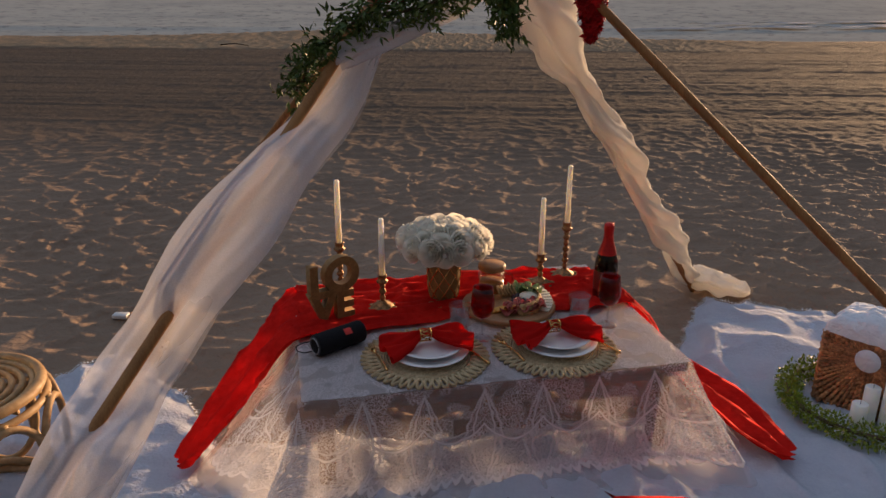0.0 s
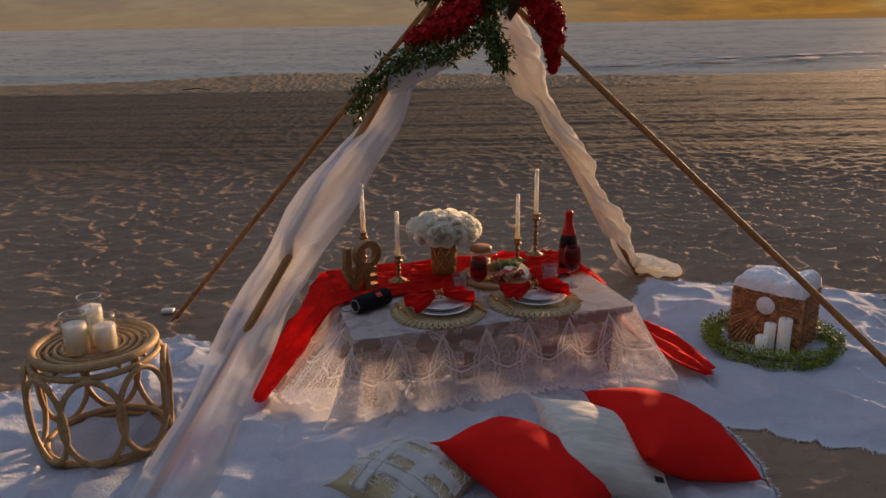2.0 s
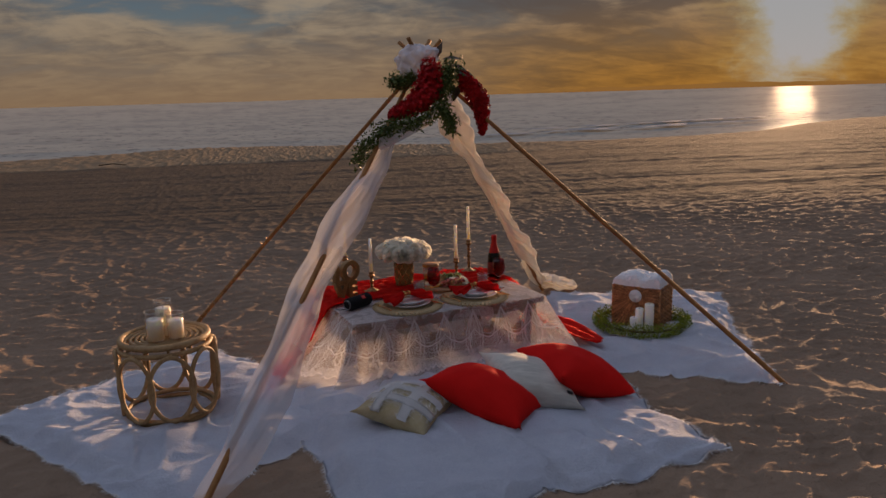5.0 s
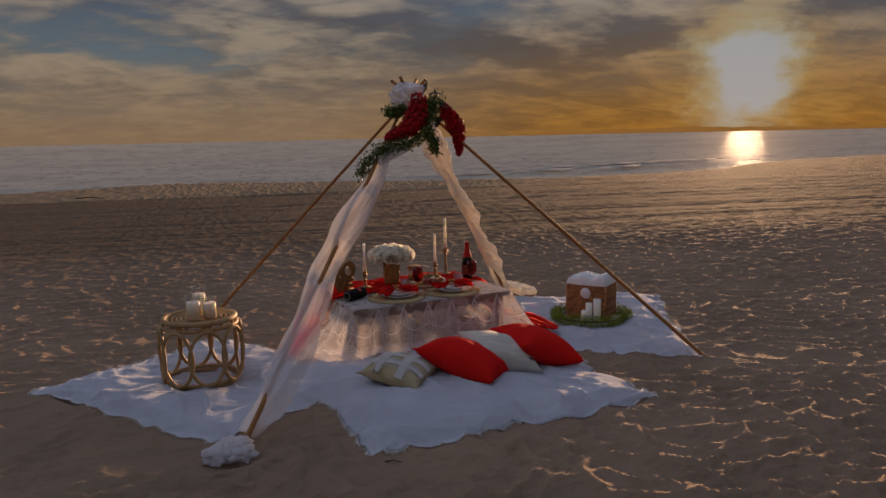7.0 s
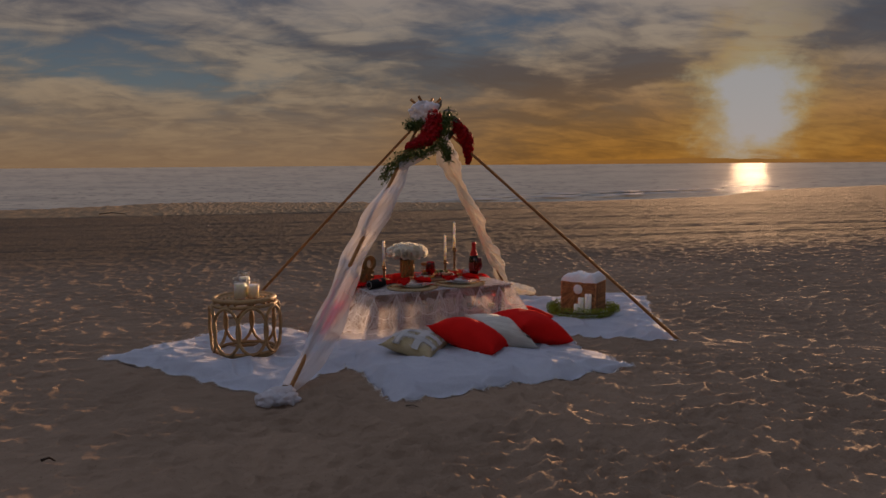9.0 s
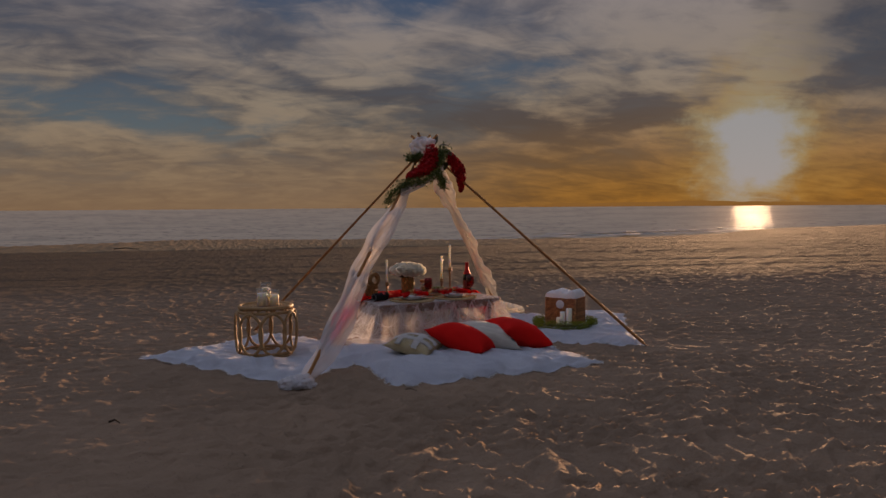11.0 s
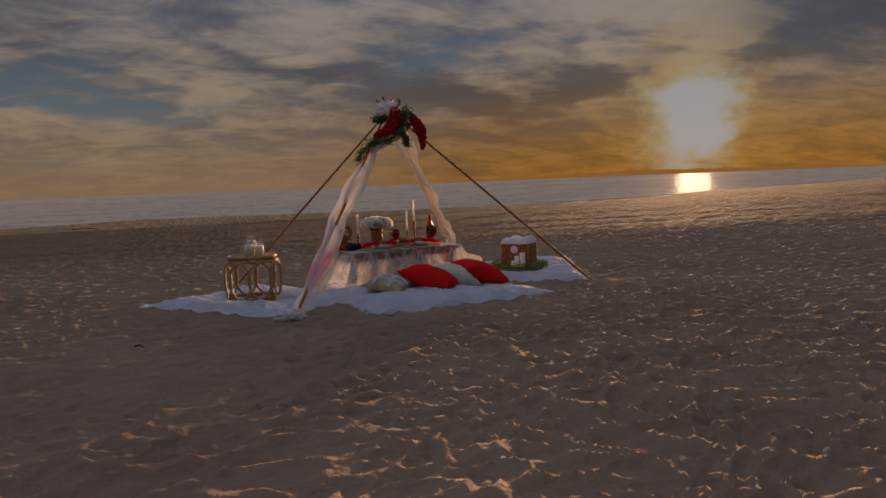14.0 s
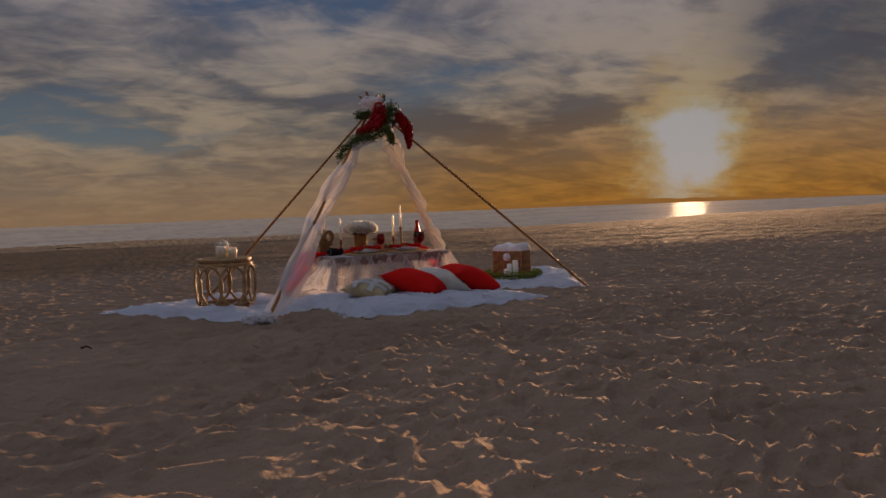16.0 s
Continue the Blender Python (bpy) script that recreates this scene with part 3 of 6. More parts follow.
SITE_X, SITE_Y = np.arange(-3.0, 3.2, 0.02), np.arange(-0.6, 4.6, 0.02)
SITE = ground_height(*np.meshgrid(SITE_X, SITE_Y)).tolist()


def ground_at(x, y):
    """The sand's height at one place."""
    i, j = (x + 3.0) / 0.02, (y + 0.6) / 0.02
    a, b = int(i), int(j)
    if 0 <= a < len(SITE_X) - 1 and 0 <= b < len(SITE_Y) - 1:
        i, j = i - a, j - b
        p, q = SITE[b], SITE[b + 1]
        return (p[a] * (1 - i) + p[a + 1] * i) * (1 - j) + (q[a] * (1 - i) + q[a + 1] * i) * j
    return float(ground_height(np.array([x]), np.array([y]))[0])

# ---- blankets ----


def blanket(corners, lift, seed, label):
    """A woven throw that lies on the lumps of sand, with a frayed edge."""
    a, b, c, d = [Vector((*p, 0)) for p in corners]
    nu, nv = 110, 110
    us, vs = np.meshgrid(np.linspace(0, 1, nu + 1), np.linspace(0, 1, nv + 1))
    px = (a.x * (1 - us) + b.x * us) * (1 - vs) + (d.x * (1 - us) + c.x * us) * vs
    py = (a.y * (1 - us) + b.y * us) * (1 - vs) + (d.y * (1 - us) + c.y * us) * vs
    edge = np.minimum(np.minimum(us, 1 - us), np.minimum(vs, 1 - vs))
    wob = np.exp(-edge * 12)
    px = px + wob * 0.11 * (soft_noise(px * 3.1, py * 3.1, seed) - 0.5) + wob * 0.035 * (soft_noise(px * 14, py * 14, seed + 1) - 0.5)
    py = py + wob * 0.11 * (soft_noise(px * 3.1, py * 3.1, seed + 2) - 0.5) + wob * 0.035 * (soft_noise(px * 14, py * 14, seed + 3) - 0.5)
    taper = sstep(edge, 0.0, 0.09)
    spread = sum(ground_height(px + i * 0.07, py + j * 0.07) for i in (-1, 0, 1) for j in (-1, 0, 1)) / 9
    z = ground_height(px, py) * (1 - taper) + (spread + 0.008) * taper
    turn = 0.6 + seed
    f = soft_noise(px * 2.2 * math.cos(turn) + py * 0.7, py * 2.2 * math.sin(turn) - px * 0.7, seed + 4)
    g = soft_noise(px * 6.0 + py * 2.0 + 2 * f, py * 3.0 - px, seed + 5)
    k = soft_noise(px * 4.0 - py * 3.0 + 2 * g, py * 14.0 + px * 4.0, seed + 6)
    z = z + 0.007 + taper * (lift + 0.036 * (1 - np.abs(f - 0.5) * 2) ** 2 + 0.026 * (1 - np.abs(g - 0.5) * 2) ** 3 + 0.014 * k - 0.024)
    z = z - 0.045 * np.exp(-(((px + 1.300) / 0.30) ** 2 + ((py - 1.82) / 0.30) ** 2) ** 2)
    co = np.stack([px, py, z], -1)
    bm = sheet(lambda u, v: co[round(v * nv), round(u * nu)], nu, nv, thick=0.003)
    rug = thing("blanket", None, label, "blanket", "blankets on the sand")
    part("cloth", bm, BLANKET, rug)
    # frayed fringe: short threads along the rim
    bm = bmesh.new()
    rng = random.Random(seed)
    rim = [co[0, i] for i in range(nu + 1)] + [co[j, nu] for j in range(nv + 1)] + [co[nv, i] for i in range(nu, -1, -1)] + [co[j, 0] for j in range(nv, -1, -1)]
    mid = Vector(((a + b + c + d) / 4).to_tuple())
    for p, q in zip(rim, rim[1:]):
        for k in range(3):
            o = Vector(p).lerp(Vector(q), (k + rng.random()) / 3)
            way = (o - mid)
            way.z = 0
            way.normalize()
            along = Vector(q) - Vector(p)
            if along.length < 1e-6:
                continue
            out = Vector((along.y, -along.x, 0)).normalized()
            if out.dot(way) < 0:
                out = -out
            out = (out + along.normalized() * rng.uniform(-0.7, 0.7)).normalized()
            e = o + out * rng.uniform(0.006, 0.030)
            e.z = max(ground_at(e.x, e.y) + rng.uniform(0.003, 0.012), o.z - 0.012)
            s = along.normalized() * 0.0022
            o.z += 0.004
            v = [bm.verts.new(o - s), bm.verts.new(o + s), bm.verts.new(e)]
            bm.faces.new(v)
    tagged(part("fringe", bm, FRINGE, rug), kind="stuff")
    return rug


blanket(RIGHT_RUG, 0.018, 41, "rumpled white cotton throw under the wicker basket house")
blanket(LEFT_RUG, 0.024, 21, "rumpled white cotton throw under the rattan stool")
blanket(FRONT_RUG, 0.034, 31, "rumpled white cotton throw with frayed edge under the pillows")

# ---- tipi of poles ----
TOP = Vector((0.12, 2.09, 1.74))


def pole_line(foot, top, past):
    f, t = Vector(foot), Vector(top)
    return f, t + (t - f).normalized() * past


def pole(parent, foot, top, past, radius, seed):
    f, e = pole_line(foot, top, past)
    rng = random.Random(seed)
    n, bend = 40, Vector((rng.uniform(-1, 1), rng.uniform(-1, 1), 0)) * 0.008
    knots = [0.11 + 0.19 * i + rng.uniform(-0.03, 0.03) for i in range(5)]
    pts = [f.lerp(e, i / n) + bend * math.sin(math.pi * i / n) for i in range(n + 1)]

    def thick(s):
        return radius * (1.06 - 0.2 * s) * (1 + 0.10 * max(0, 1 - 40 * min(abs(s - k) for k in knots)))
    part("pole", tube(pts, thick, 10), BAMBOO, parent)


FEET = {"front_left": (-1.03, 0.73, -0.03), "right": (1.97, 1.40, -0.04), "back_left": (-1.45, 3.10, -0.03), "back_right": (1.31, 3.70, -0.03)}
tipi = thing("tipi_frame", None, "tall tipi of four bamboo poles standing in the sand", "tipi frame")
pole(tipi, FEET["front_left"], TOP + Vector((-0.02, -0.03, 0)), 0.17, 0.0130, 1)
pole(tipi, FEET["right"], TOP + Vector((0.02, 0.03, -0.01)), 0.19, 0.0125, 2)
pole(tipi, FEET["back_left"], TOP + Vector((-0.01, 0.02, -0.01)), 0.18, 0.0120, 3)
pole(tipi, FEET["back_right"], TOP + Vector((-0.01, -0.02, 0.01)), 0.17, 0.0125, 4)

# ---- low table ----
TABLE = pose(-0.333, 1.885, 0, 0, 0, 14.0)
TW, TD, TH = 1.21, 0.88, 0.352


def build_table():
    t = thing("low_table", TABLE, "low brown wooden picnic table under a lace cloth", "table")
    part("tabletop", box(TW, TD, 0.03, (TW / 2, TD / 2, TH - 0.03), 0.004), WOOD, t)
    for x in (0.06, TW - 0.06):
        for y in (0.06, TD - 0.06):
            part("leg", box(0.05, 0.05, TH - 0.03, (x, y, 0), 0.004), WOOD, t)
    part("apron", box(TW - 0.12, 0.02, 0.05, (TW / 2, 0.06, TH - 0.08), 0.002), WOOD, t)


build_table()


def on_table(x, y, turn=0.0, z=0.0):
    """A pose on the cloth."""
    return pose(x, y, TH + 0.006 + z, 0, 0, turn)


def pillow_bm(size, puff, seed, n=30, ear=0.06, sag=0.0):
    """A stuffed square cushion with drawn-out corners, lying flat round the origin."""
    rng = random.Random(seed)
    k1, k2 = rng.random() * 9, rng.random() * 9
    bm = bmesh.new()
    rows = {}
    for side in (1, -1):
        for j in range(n + 1):
            for i in range(n + 1):
                u, v = 2 * i / n - 1, 2 * j / n - 1
                rim = i in (0, n) or j in (0, n)
                if side < 0 and rim:
                    rows[(side, i, j)] = rows[(1, i, j)]
                    continue
                pinch = 1 - ear * ((1 - u * u) * abs(v) ** 1.5)
                pinch2 = 1 - ear * ((1 - v * v) * abs(u) ** 1.5)
                tip = 1 + 0.10 * abs(u * v) ** 12
                x, y = u * size / 2 * pinch2 * tip, v * size / 2 * pinch * tip
                z = puff * ((1 - u * u) ** 0.5 * (1 - v * v) ** 0.5) ** 0.9
                z += 0.010 * noise.noise((x * 7 + k1, y * 7 + k2, side)) * (1 - max(abs(u), abs(v)) ** 4)
                z += 0.006 * math.sin(9 * math.atan2(v, u) + k1) * (max(abs(u), abs(v)) ** 2) * (1 - max(abs(u), abs(v)) ** 6)
                rows[(side, i, j)] = bm.verts.new((x, y, (0 if rim else z * side) - sag * ((v - u) / 2) ** 2))
    for side in (1, -1):
        for j in range(n):
            for i in range(n):
                bm.faces.new([rows[(side, i, j)], rows[(side, i + 1, j)], rows[(side, i + 1, j + 1)], rows[(side, i, j + 1)]])
    return bm


def cushion(label, a, c, across, puff, material, seed, sag=0.0, wide=1.0, skew=False):
    """A cushion between its opposite corners a and c; across is the way of its other diagonal, wide its share of the first."""
    a, c = Vector(a), Vector(c)
    p = (c - a).normalized()
    q = Vector(across)
    q = q.normalized() if skew else (q - p * q.dot(p)).normalized()
    x, y = (p - q) / math.sqrt(2), (p + q) / math.sqrt(2)
    m = Matrix((x, y, x.cross(y).normalized())).transposed().to_4x4()
    m = Matrix.Scale(wide, 4, q) @ m
    m.translation = (a + c) / 2
    size = (c - a).length / math.sqrt(2)
    ob = thing("throw_pillow", m, label, "pillow", "pillows on the blanket")
    part("cover", pillow_bm(size, puff, seed, sag=sag), material, ob)
    return ob, size


cushion("plain red cotton throw pillow leaning on the cream one", (0.53, 1.69, 0.205), (1.055, 1.345, 0.045), (0.50, 0.80, -0.24), 0.12, RED, 1)
cream, cs = cushion("cream velvet throw pillow with a small dark tag", (0.298, 1.665, 0.22), (0.745, 1.185, 0.045), (0.52, 0.76, -0.06), 0.100, CREAM, 2, wide=0.76)
cushion("plain red cotton throw pillow leaning on the fringed one", (-0.055, 1.365, 0.215), (0.60, 1.275, 0.055), (-0.28, 0.93, 0.10), 0.115, RED, 3, 0.03, wide=0.86, skew=True)
fringed, fs = cushion("beige throw pillow with white fringed lattice stripes", (-0.379, 1.28, 0.12), (0.13, 1.38, 0.085), (-0.05, 0.95, 0.08), 0.08, BEIGE, 4, 0.03)

# pattern and tag on the cushions
TAG = surface("black_woven_tag", (0.012, 0.012, 0.014), None, 20, 0.7)
part("tag", box(0.042, 0.020, 0.003, (0, 0, 0), 0.001), TAG, cream, "black woven tag", m=Matrix.Translation((0.40 * cs, 0.355 * cs, 0.050)) @ Matrix.Rotation(radians(45), 4, "Z") @ Matrix.Rotation(radians(24), 4, "Y") @ Matrix.Rotation(radians(60), 4, "Z"))


def pillow_top(x, y, size, puff):
    u, v = 2 * x / size, 2 * y / size
    u, v = max(-1, min(1, u)), max(-1, min(1, v))
    return puff * ((1 - u * u) ** 0.5 * (1 - v * v) ** 0.5) ** 0.9 - 0.03 * ((v - u) / 2) ** 2


def fringe_stripe(parent, size, puff, line, along_x, seed):
    """A raised band with loose threads across a cushion."""
    rng = random.Random(seed)

    def place(s, w):
        p = (s, line + w) if along_x else (line + w, s)
        return Vector((p[0], p[1], pillow_top(p[0], p[1], size, puff) + 0.008))
    half = size * 0.485
    bm = sheet(lambda u, v: place((2 * u - 1) * half, (v - 0.5) * 0.048), 40, 3, thick=0.003)
    for i in range(150):
        s = rng.uniform(-half, half)
        w = rng.choice((-1, 1))
        a = place(s, 0.022 * w)
        b = place(s + rng.uniform(-0.02, 0.02), w * rng.uniform(0.03, 0.060)) + Vector((0, 0, 0.004))
        side = Vector((0.0012, 0, 0)) if along_x else Vector((0, 0.0012, 0))
        bm.faces.new([bm.verts.new(a - side), bm.verts.new(a + side), bm.verts.new(b)])
    part("fringe_stripe", bm, FRINGE, parent, "white cotton stripe with loose threads")


for k in (-0.24, 0.02, 0.27):
    fringe_stripe(fringed, fs, 0.080, k * fs, True, 5)
for k in (-0.22, 0.16):
    fringe_stripe(fringed, fs, 0.080, k * fs, False, 6)


# ---- lace tablecloth ----


def lace_material():
    m = bpy.data.materials.new("white_lace")
    m.use_nodes = True
    t = m.node_tree
    t.nodes.clear()
    uv = wire(t, "ShaderNodeTexCoord").outputs["UV"]
    q = wire(t, "ShaderNodeSeparateXYZ", {0: uv})
    u, v = q.outputs[0], q.outputs[1]
    net = wire(t, "ShaderNodeTexVoronoi", {"Vector": uv, "Scale": 320.0}, feature="DISTANCE_TO_EDGE").outputs["Distance"]
    net = span(t, net, 0.16, 0.05, 0.02, 0.20)
    warp = wire(t, "ShaderNodeTexNoise", {"Vector": uv, "Scale": 16.0, "Detail": 2.0}).outputs[1]
    off = wire(t, "ShaderNodeVectorMath", {0: warp, 1: (0.5, 0.5, 0.5)}, operation="SUBTRACT").outputs[0]
    off = wire(t, "ShaderNodeVectorMath", {0: off, "Scale": 0.035}, operation="SCALE").outputs[0]
    uw = wire(t, "ShaderNodeVectorMath", {0: uv, 1: off}, operation="ADD").outputs[0]
    cell = wire(t, "ShaderNodeTexVoronoi", {"Vector": uw, "Scale": 44.0}, feature="F1").outputs["Distance"]
    petals = span(t, calc(t, "SINE", calc(t, "MULTIPLY", cell, 30.0)), 0.55, 0.85)
    vein = wire(t, "ShaderNodeTexVoronoi", {"Vector": uw, "Scale": 120.0}, feature="DISTANCE_TO_EDGE").outputs["Distance"]
    vein = span(t, vein, 0.10, 0.04)
    where = span(t, wire(t, "ShaderNodeTexNoise", {"Vector": uv, "Scale": 11.0, "Detail": 1.0}).outputs[0], 0.42, 0.50)
    where = calc(t, "MULTIPLY", where, span(t, v, 0.22, 0.11, 0.45, 1.0))
    flower = calc(t, "MULTIPLY", calc(t, "MAXIMUM", calc(t, "MULTIPLY", petals, 0.85), vein), where)
    # pointed medallions over a scalloped hem
    P = 0.183
    f = calc(t, "SUBTRACT", calc(t, "FRACT", calc(t, "DIVIDE", calc(t, "ADD", u, 10.0), P)), 0.5)
    a = calc(t, "MULTIPLY", calc(t, "ABSOLUTE", f), P)
    tall = calc(t, "DIVIDE", calc(t, "SUBTRACT", v, 0.018), 0.262, clamp=True)
    ogive = calc(t, "POWER", calc(t, "SINE", calc(t, "MULTIPLY", calc(t, "POWER", tall, 1.15), 3.10)), 0.85)
    width = calc(t, "MULTIPLY", ogive, calc(t, "ADD", 0.056, calc(t, "MULTIPLY", calc(t, "SINE", calc(t, "MULTIPLY", v, 170.0)), 0.0028)))
    inside_m = span(t, calc(t, "SUBTRACT", width, a), -0.001, 0.002)
    rim = span(t, calc(t, "ABSOLUTE", calc(t, "SUBTRACT", width, a)), 0.0058, 0.0022)
    rim = calc(t, "MULTIPLY", rim, span(t, calc(t, "SINE", calc(t, "MULTIPLY", v, 900.0)), -0.6, 0.4, 0.55, 1.0))
    core = span(t, calc(t, "ABSOLUTE", calc(t, "SUBTRACT", calc(t, "MULTIPLY", width, 0.62), a)), 0.005, 0.0015, 0.0, 0.9)
    fill = calc(t, "MULTIPLY", inside_m, calc(t, "MAXIMUM", calc(t, "MULTIPLY", vein, 0.5), calc(t, "MULTIPLY", petals, 0.8)))
    near_m = calc(t, "SUBTRACT", 1.0, calc(t, "MULTIPLY", calc(t, "ABSOLUTE", f), 2.0))
    swag = calc(t, "SUBTRACT", 0.168, calc(t, "MULTIPLY", calc(t, "POWER", near_m, 2.0), 0.055))
    dswag = calc(t, "SUBTRACT", v, swag)
    arc = span(t, calc(t, "ABSOLUTE", dswag), 0.006, 0.002)
    arc2 = span(t, calc(t, "ABSOLUTE", calc(t, "ADD", dswag, 0.018)), 0.004, 0.0015, 0.0, 0.7)
    dense = calc(t, "MULTIPLY", span(t, dswag, 0.0, 0.004), calc(t, "MAXIMUM", calc(t, "MAXIMUM", vein, calc(t, "MULTIPLY", petals, 0.70)), 0.03))
    arc = calc(t, "MAXIMUM", calc(t, "MAXIMUM", arc, arc2), dense)
    hem = calc(t, "ADD", 0.276, calc(t, "MULTIPLY", calc(t, "ABSOLUTE", calc(t, "SINE", calc(t, "MULTIPLY", u, math.pi / 0.0305))), 0.009))
    dv = calc(t, "SUBTRACT", hem, v)
    line = span(t, calc(t, "ABSOLUTE", calc(t, "SUBTRACT", dv, 0.006)), 0.006, 0.003)
    holes = span(t, wire(t, "ShaderNodeTexVoronoi", {"Vector": uv, "Scale": 110.0}, feature="F1").outputs["Distance"], 0.30, 0.42)
    band = calc(t, "MULTIPLY", calc(t, "MULTIPLY", span(t, dv, 0.0, 0.004), span(t, dv, 0.045, 0.030)), calc(t, "ADD", calc(t, "MULTIPLY", holes, 0.6), 0.12))
    above = span(t, dv, -0.001, 0.001)
    skirt = span(t, v, 0.0, 0.02)
    motif = calc(t, "MAXIMUM", calc(t, "MAXIMUM", calc(t, "MAXIMUM", rim, core), calc(t, "MAXIMUM", fill, calc(t, "MULTIPLY", arc, span(t, v, 0.04, 0.07)))), calc(t, "MAXIMUM", line, band))
    motif = calc(t, "MULTIPLY", motif, skirt)
    lace = calc(t, "MULTIPLY", calc(t, "MAXIMUM", calc(t, "MAXIMUM", motif, calc(t, "MULTIPLY", flower, 0.9)), calc(t, "ADD", net, 0.05)), above)
    plain = calc(t, "ADD", calc(t, "MULTIPLY", calc(t, "SUBTRACT", 1.0, above), 0.24), 0.0)
    over_top = calc(t, "MULTIPLY", span(t, v, 0.004, -0.004), 0.36)
    alpha = calc(t, "ADD", calc(t, "ADD", lace, plain), over_top, clamp=True)
    alpha = calc(t, "MULTIPLY", alpha, 0.92)
    col = blend(t, motif, (0.76, 0.73, 0.75), (0.80, 0.79, 0.81))
    n = wire(t, "ShaderNodeBump", {"Height": lace, "Strength": 0.6, "Distance": 0.001}).outputs[0]
    df = wire(t, "ShaderNodeBsdfDiffuse", {"Color": col, "Normal": n}).outputs[0]
    tr = wire(t, "ShaderNodeBsdfTranslucent", {"Color": col, "Normal": n}).outputs[0]
    body = wire(t, "ShaderNodeMixShader", {0: 0.30, 1: df, 2: tr}).outputs[0]
    op = wire(t, "ShaderNodeBsdfTransparent").outputs[0]
    t.links.new(wire(t, "ShaderNodeMixShader", {0: alpha, 1: op, 2: body}).outputs[0], wire(t, "ShaderNodeOutputMaterial").inputs[0])
    return m


LACE = lace_material()


def track(points, s):
    """A place at share s of a polyline's length."""
    pts = [Vector(p) for p in points]
    lens = [(b - a).length for a, b in zip(pts, pts[1:])]
    d = s * sum(lens)
    for a, b, l in zip(pts, pts[1:], lens):
        if d <= l or b is pts[-1]:
            return a.lerp(b, min(1.0, d / l) if l else 0)
        d -= l
    return pts[-1]


def smooth_track(points, s):
    """The same, rounded at the corners."""
    return sum((track(points, min(1, max(0, s + k * 0.012))) for k in (-2, -1, 0, 1, 2)), Vector((0, 0, 0))) / 5


def table_point(x, y, z):
    return TABLE @ Vector((x, y, z))


def build_tablecloth():
    cloth = thing("lace_tablecloth", None, "sheer white lace tablecloth draped over the low table", "tablecloth")

    def top(u, v):
        x, y = (u * 1.01 - 0.005) * TW, (v * 1.01 - 0.005) * TD
        p = table_point(x, y, TH + 0.0035 + 0.0012 * noise.noise((x * 9, y * 9, 0)))
        return p, (x, -y - 0.001)
    part("cloth_top", sheet(top, 40, 30, uv=True), LACE, cloth)
    edge = [(-0.006, TD + 0.006), (-0.006, TD * 0.5), (-0.008, -0.008), (TW * 0.5, -0.008), (TW + 0.008, -0.008), (TW + 0.006, TD * 0.5), (TW + 0.006, TD + 0.006)]
    edge = [table_point(x, y, TH + 0.003) for x, y in edge]
    low = [(-0.62, 2.72), (-0.69, 2.26), (-0.755, 1.95), (-0.36, 1.74), (0.20, 1.84), (0.62, 1.945), (1.02, 1.99), (1.07, 2.32), (0.74, 3.06)]
    low = [Vector((x, y, 0)) for x, y in low]
    total = sum((b - a).length for a, b in zip(edge, edge[1:]))

    def skirt(u, v):
        a = track(edge, u)
        b = smooth_track(low, u)
        b.z = ground_at(b.x, b.y) + 0.045
        # the front hangs straight to the hem, then spreads over the blanket; the corners flare
        flat = float(sstep(abs(u - 0.5), 0.205, 0.155))
        hang = 0.16 * min(1.0, v / 0.80) + 0.84 * max(0.0, (v - 0.80) / 0.20)
        k = v ** 1.15 * (1 - flat) + hang * flat
        fall = v * (1 - flat) + min(1.0, v / 0.88) * flat
        p = Vector((a.x + (b.x - a.x) * k, a.y + (b.y - a.y) * k, a.z + (b.z - a.z) * fall))
        out = Vector((b.x - a.x, b.y - a.y, 0))
        out = out.normalized() if out.length > 1e-4 else Vector((0, -1, 0))
        corner = math.exp(-((u - 0.30) / 0.05) ** 2) + math.exp(-((u - 0.70) / 0.05) ** 2)
        fold = (0.004 + 0.032 * corner) * v * math.sin(u * 150 + 3 * math.sin(u * 21)) + 0.007 * v * math.sin(u * 61 + 1)
        p += out * fold
        p.z += max(0.0, v - 0.9) * 0.02 * math.sin(u * 90)
        return p, (u * total, v * 0.335)
    part("cloth_skirt", sheet(skirt, 260, 22, uv=True), LACE, cloth)
    # a second, plain layer of net under the lace
    def under(u, v):
        p, q = skirt(u, v)
        c = table_point(TW / 2, TD / 2, 0)
        p = p + (Vector((c.x, c.y, p.z)) - p).normalized() * (0.006 + 0.02 * v)
        return p
    part("net_layer", sheet(under, 200, 16), NET, cloth)


NET = sheer("fine_white_net", (0.80, 0.77, 0.76), 0.13, 700, 0.55, 5)
build_tablecloth()

# ---- red runner ----


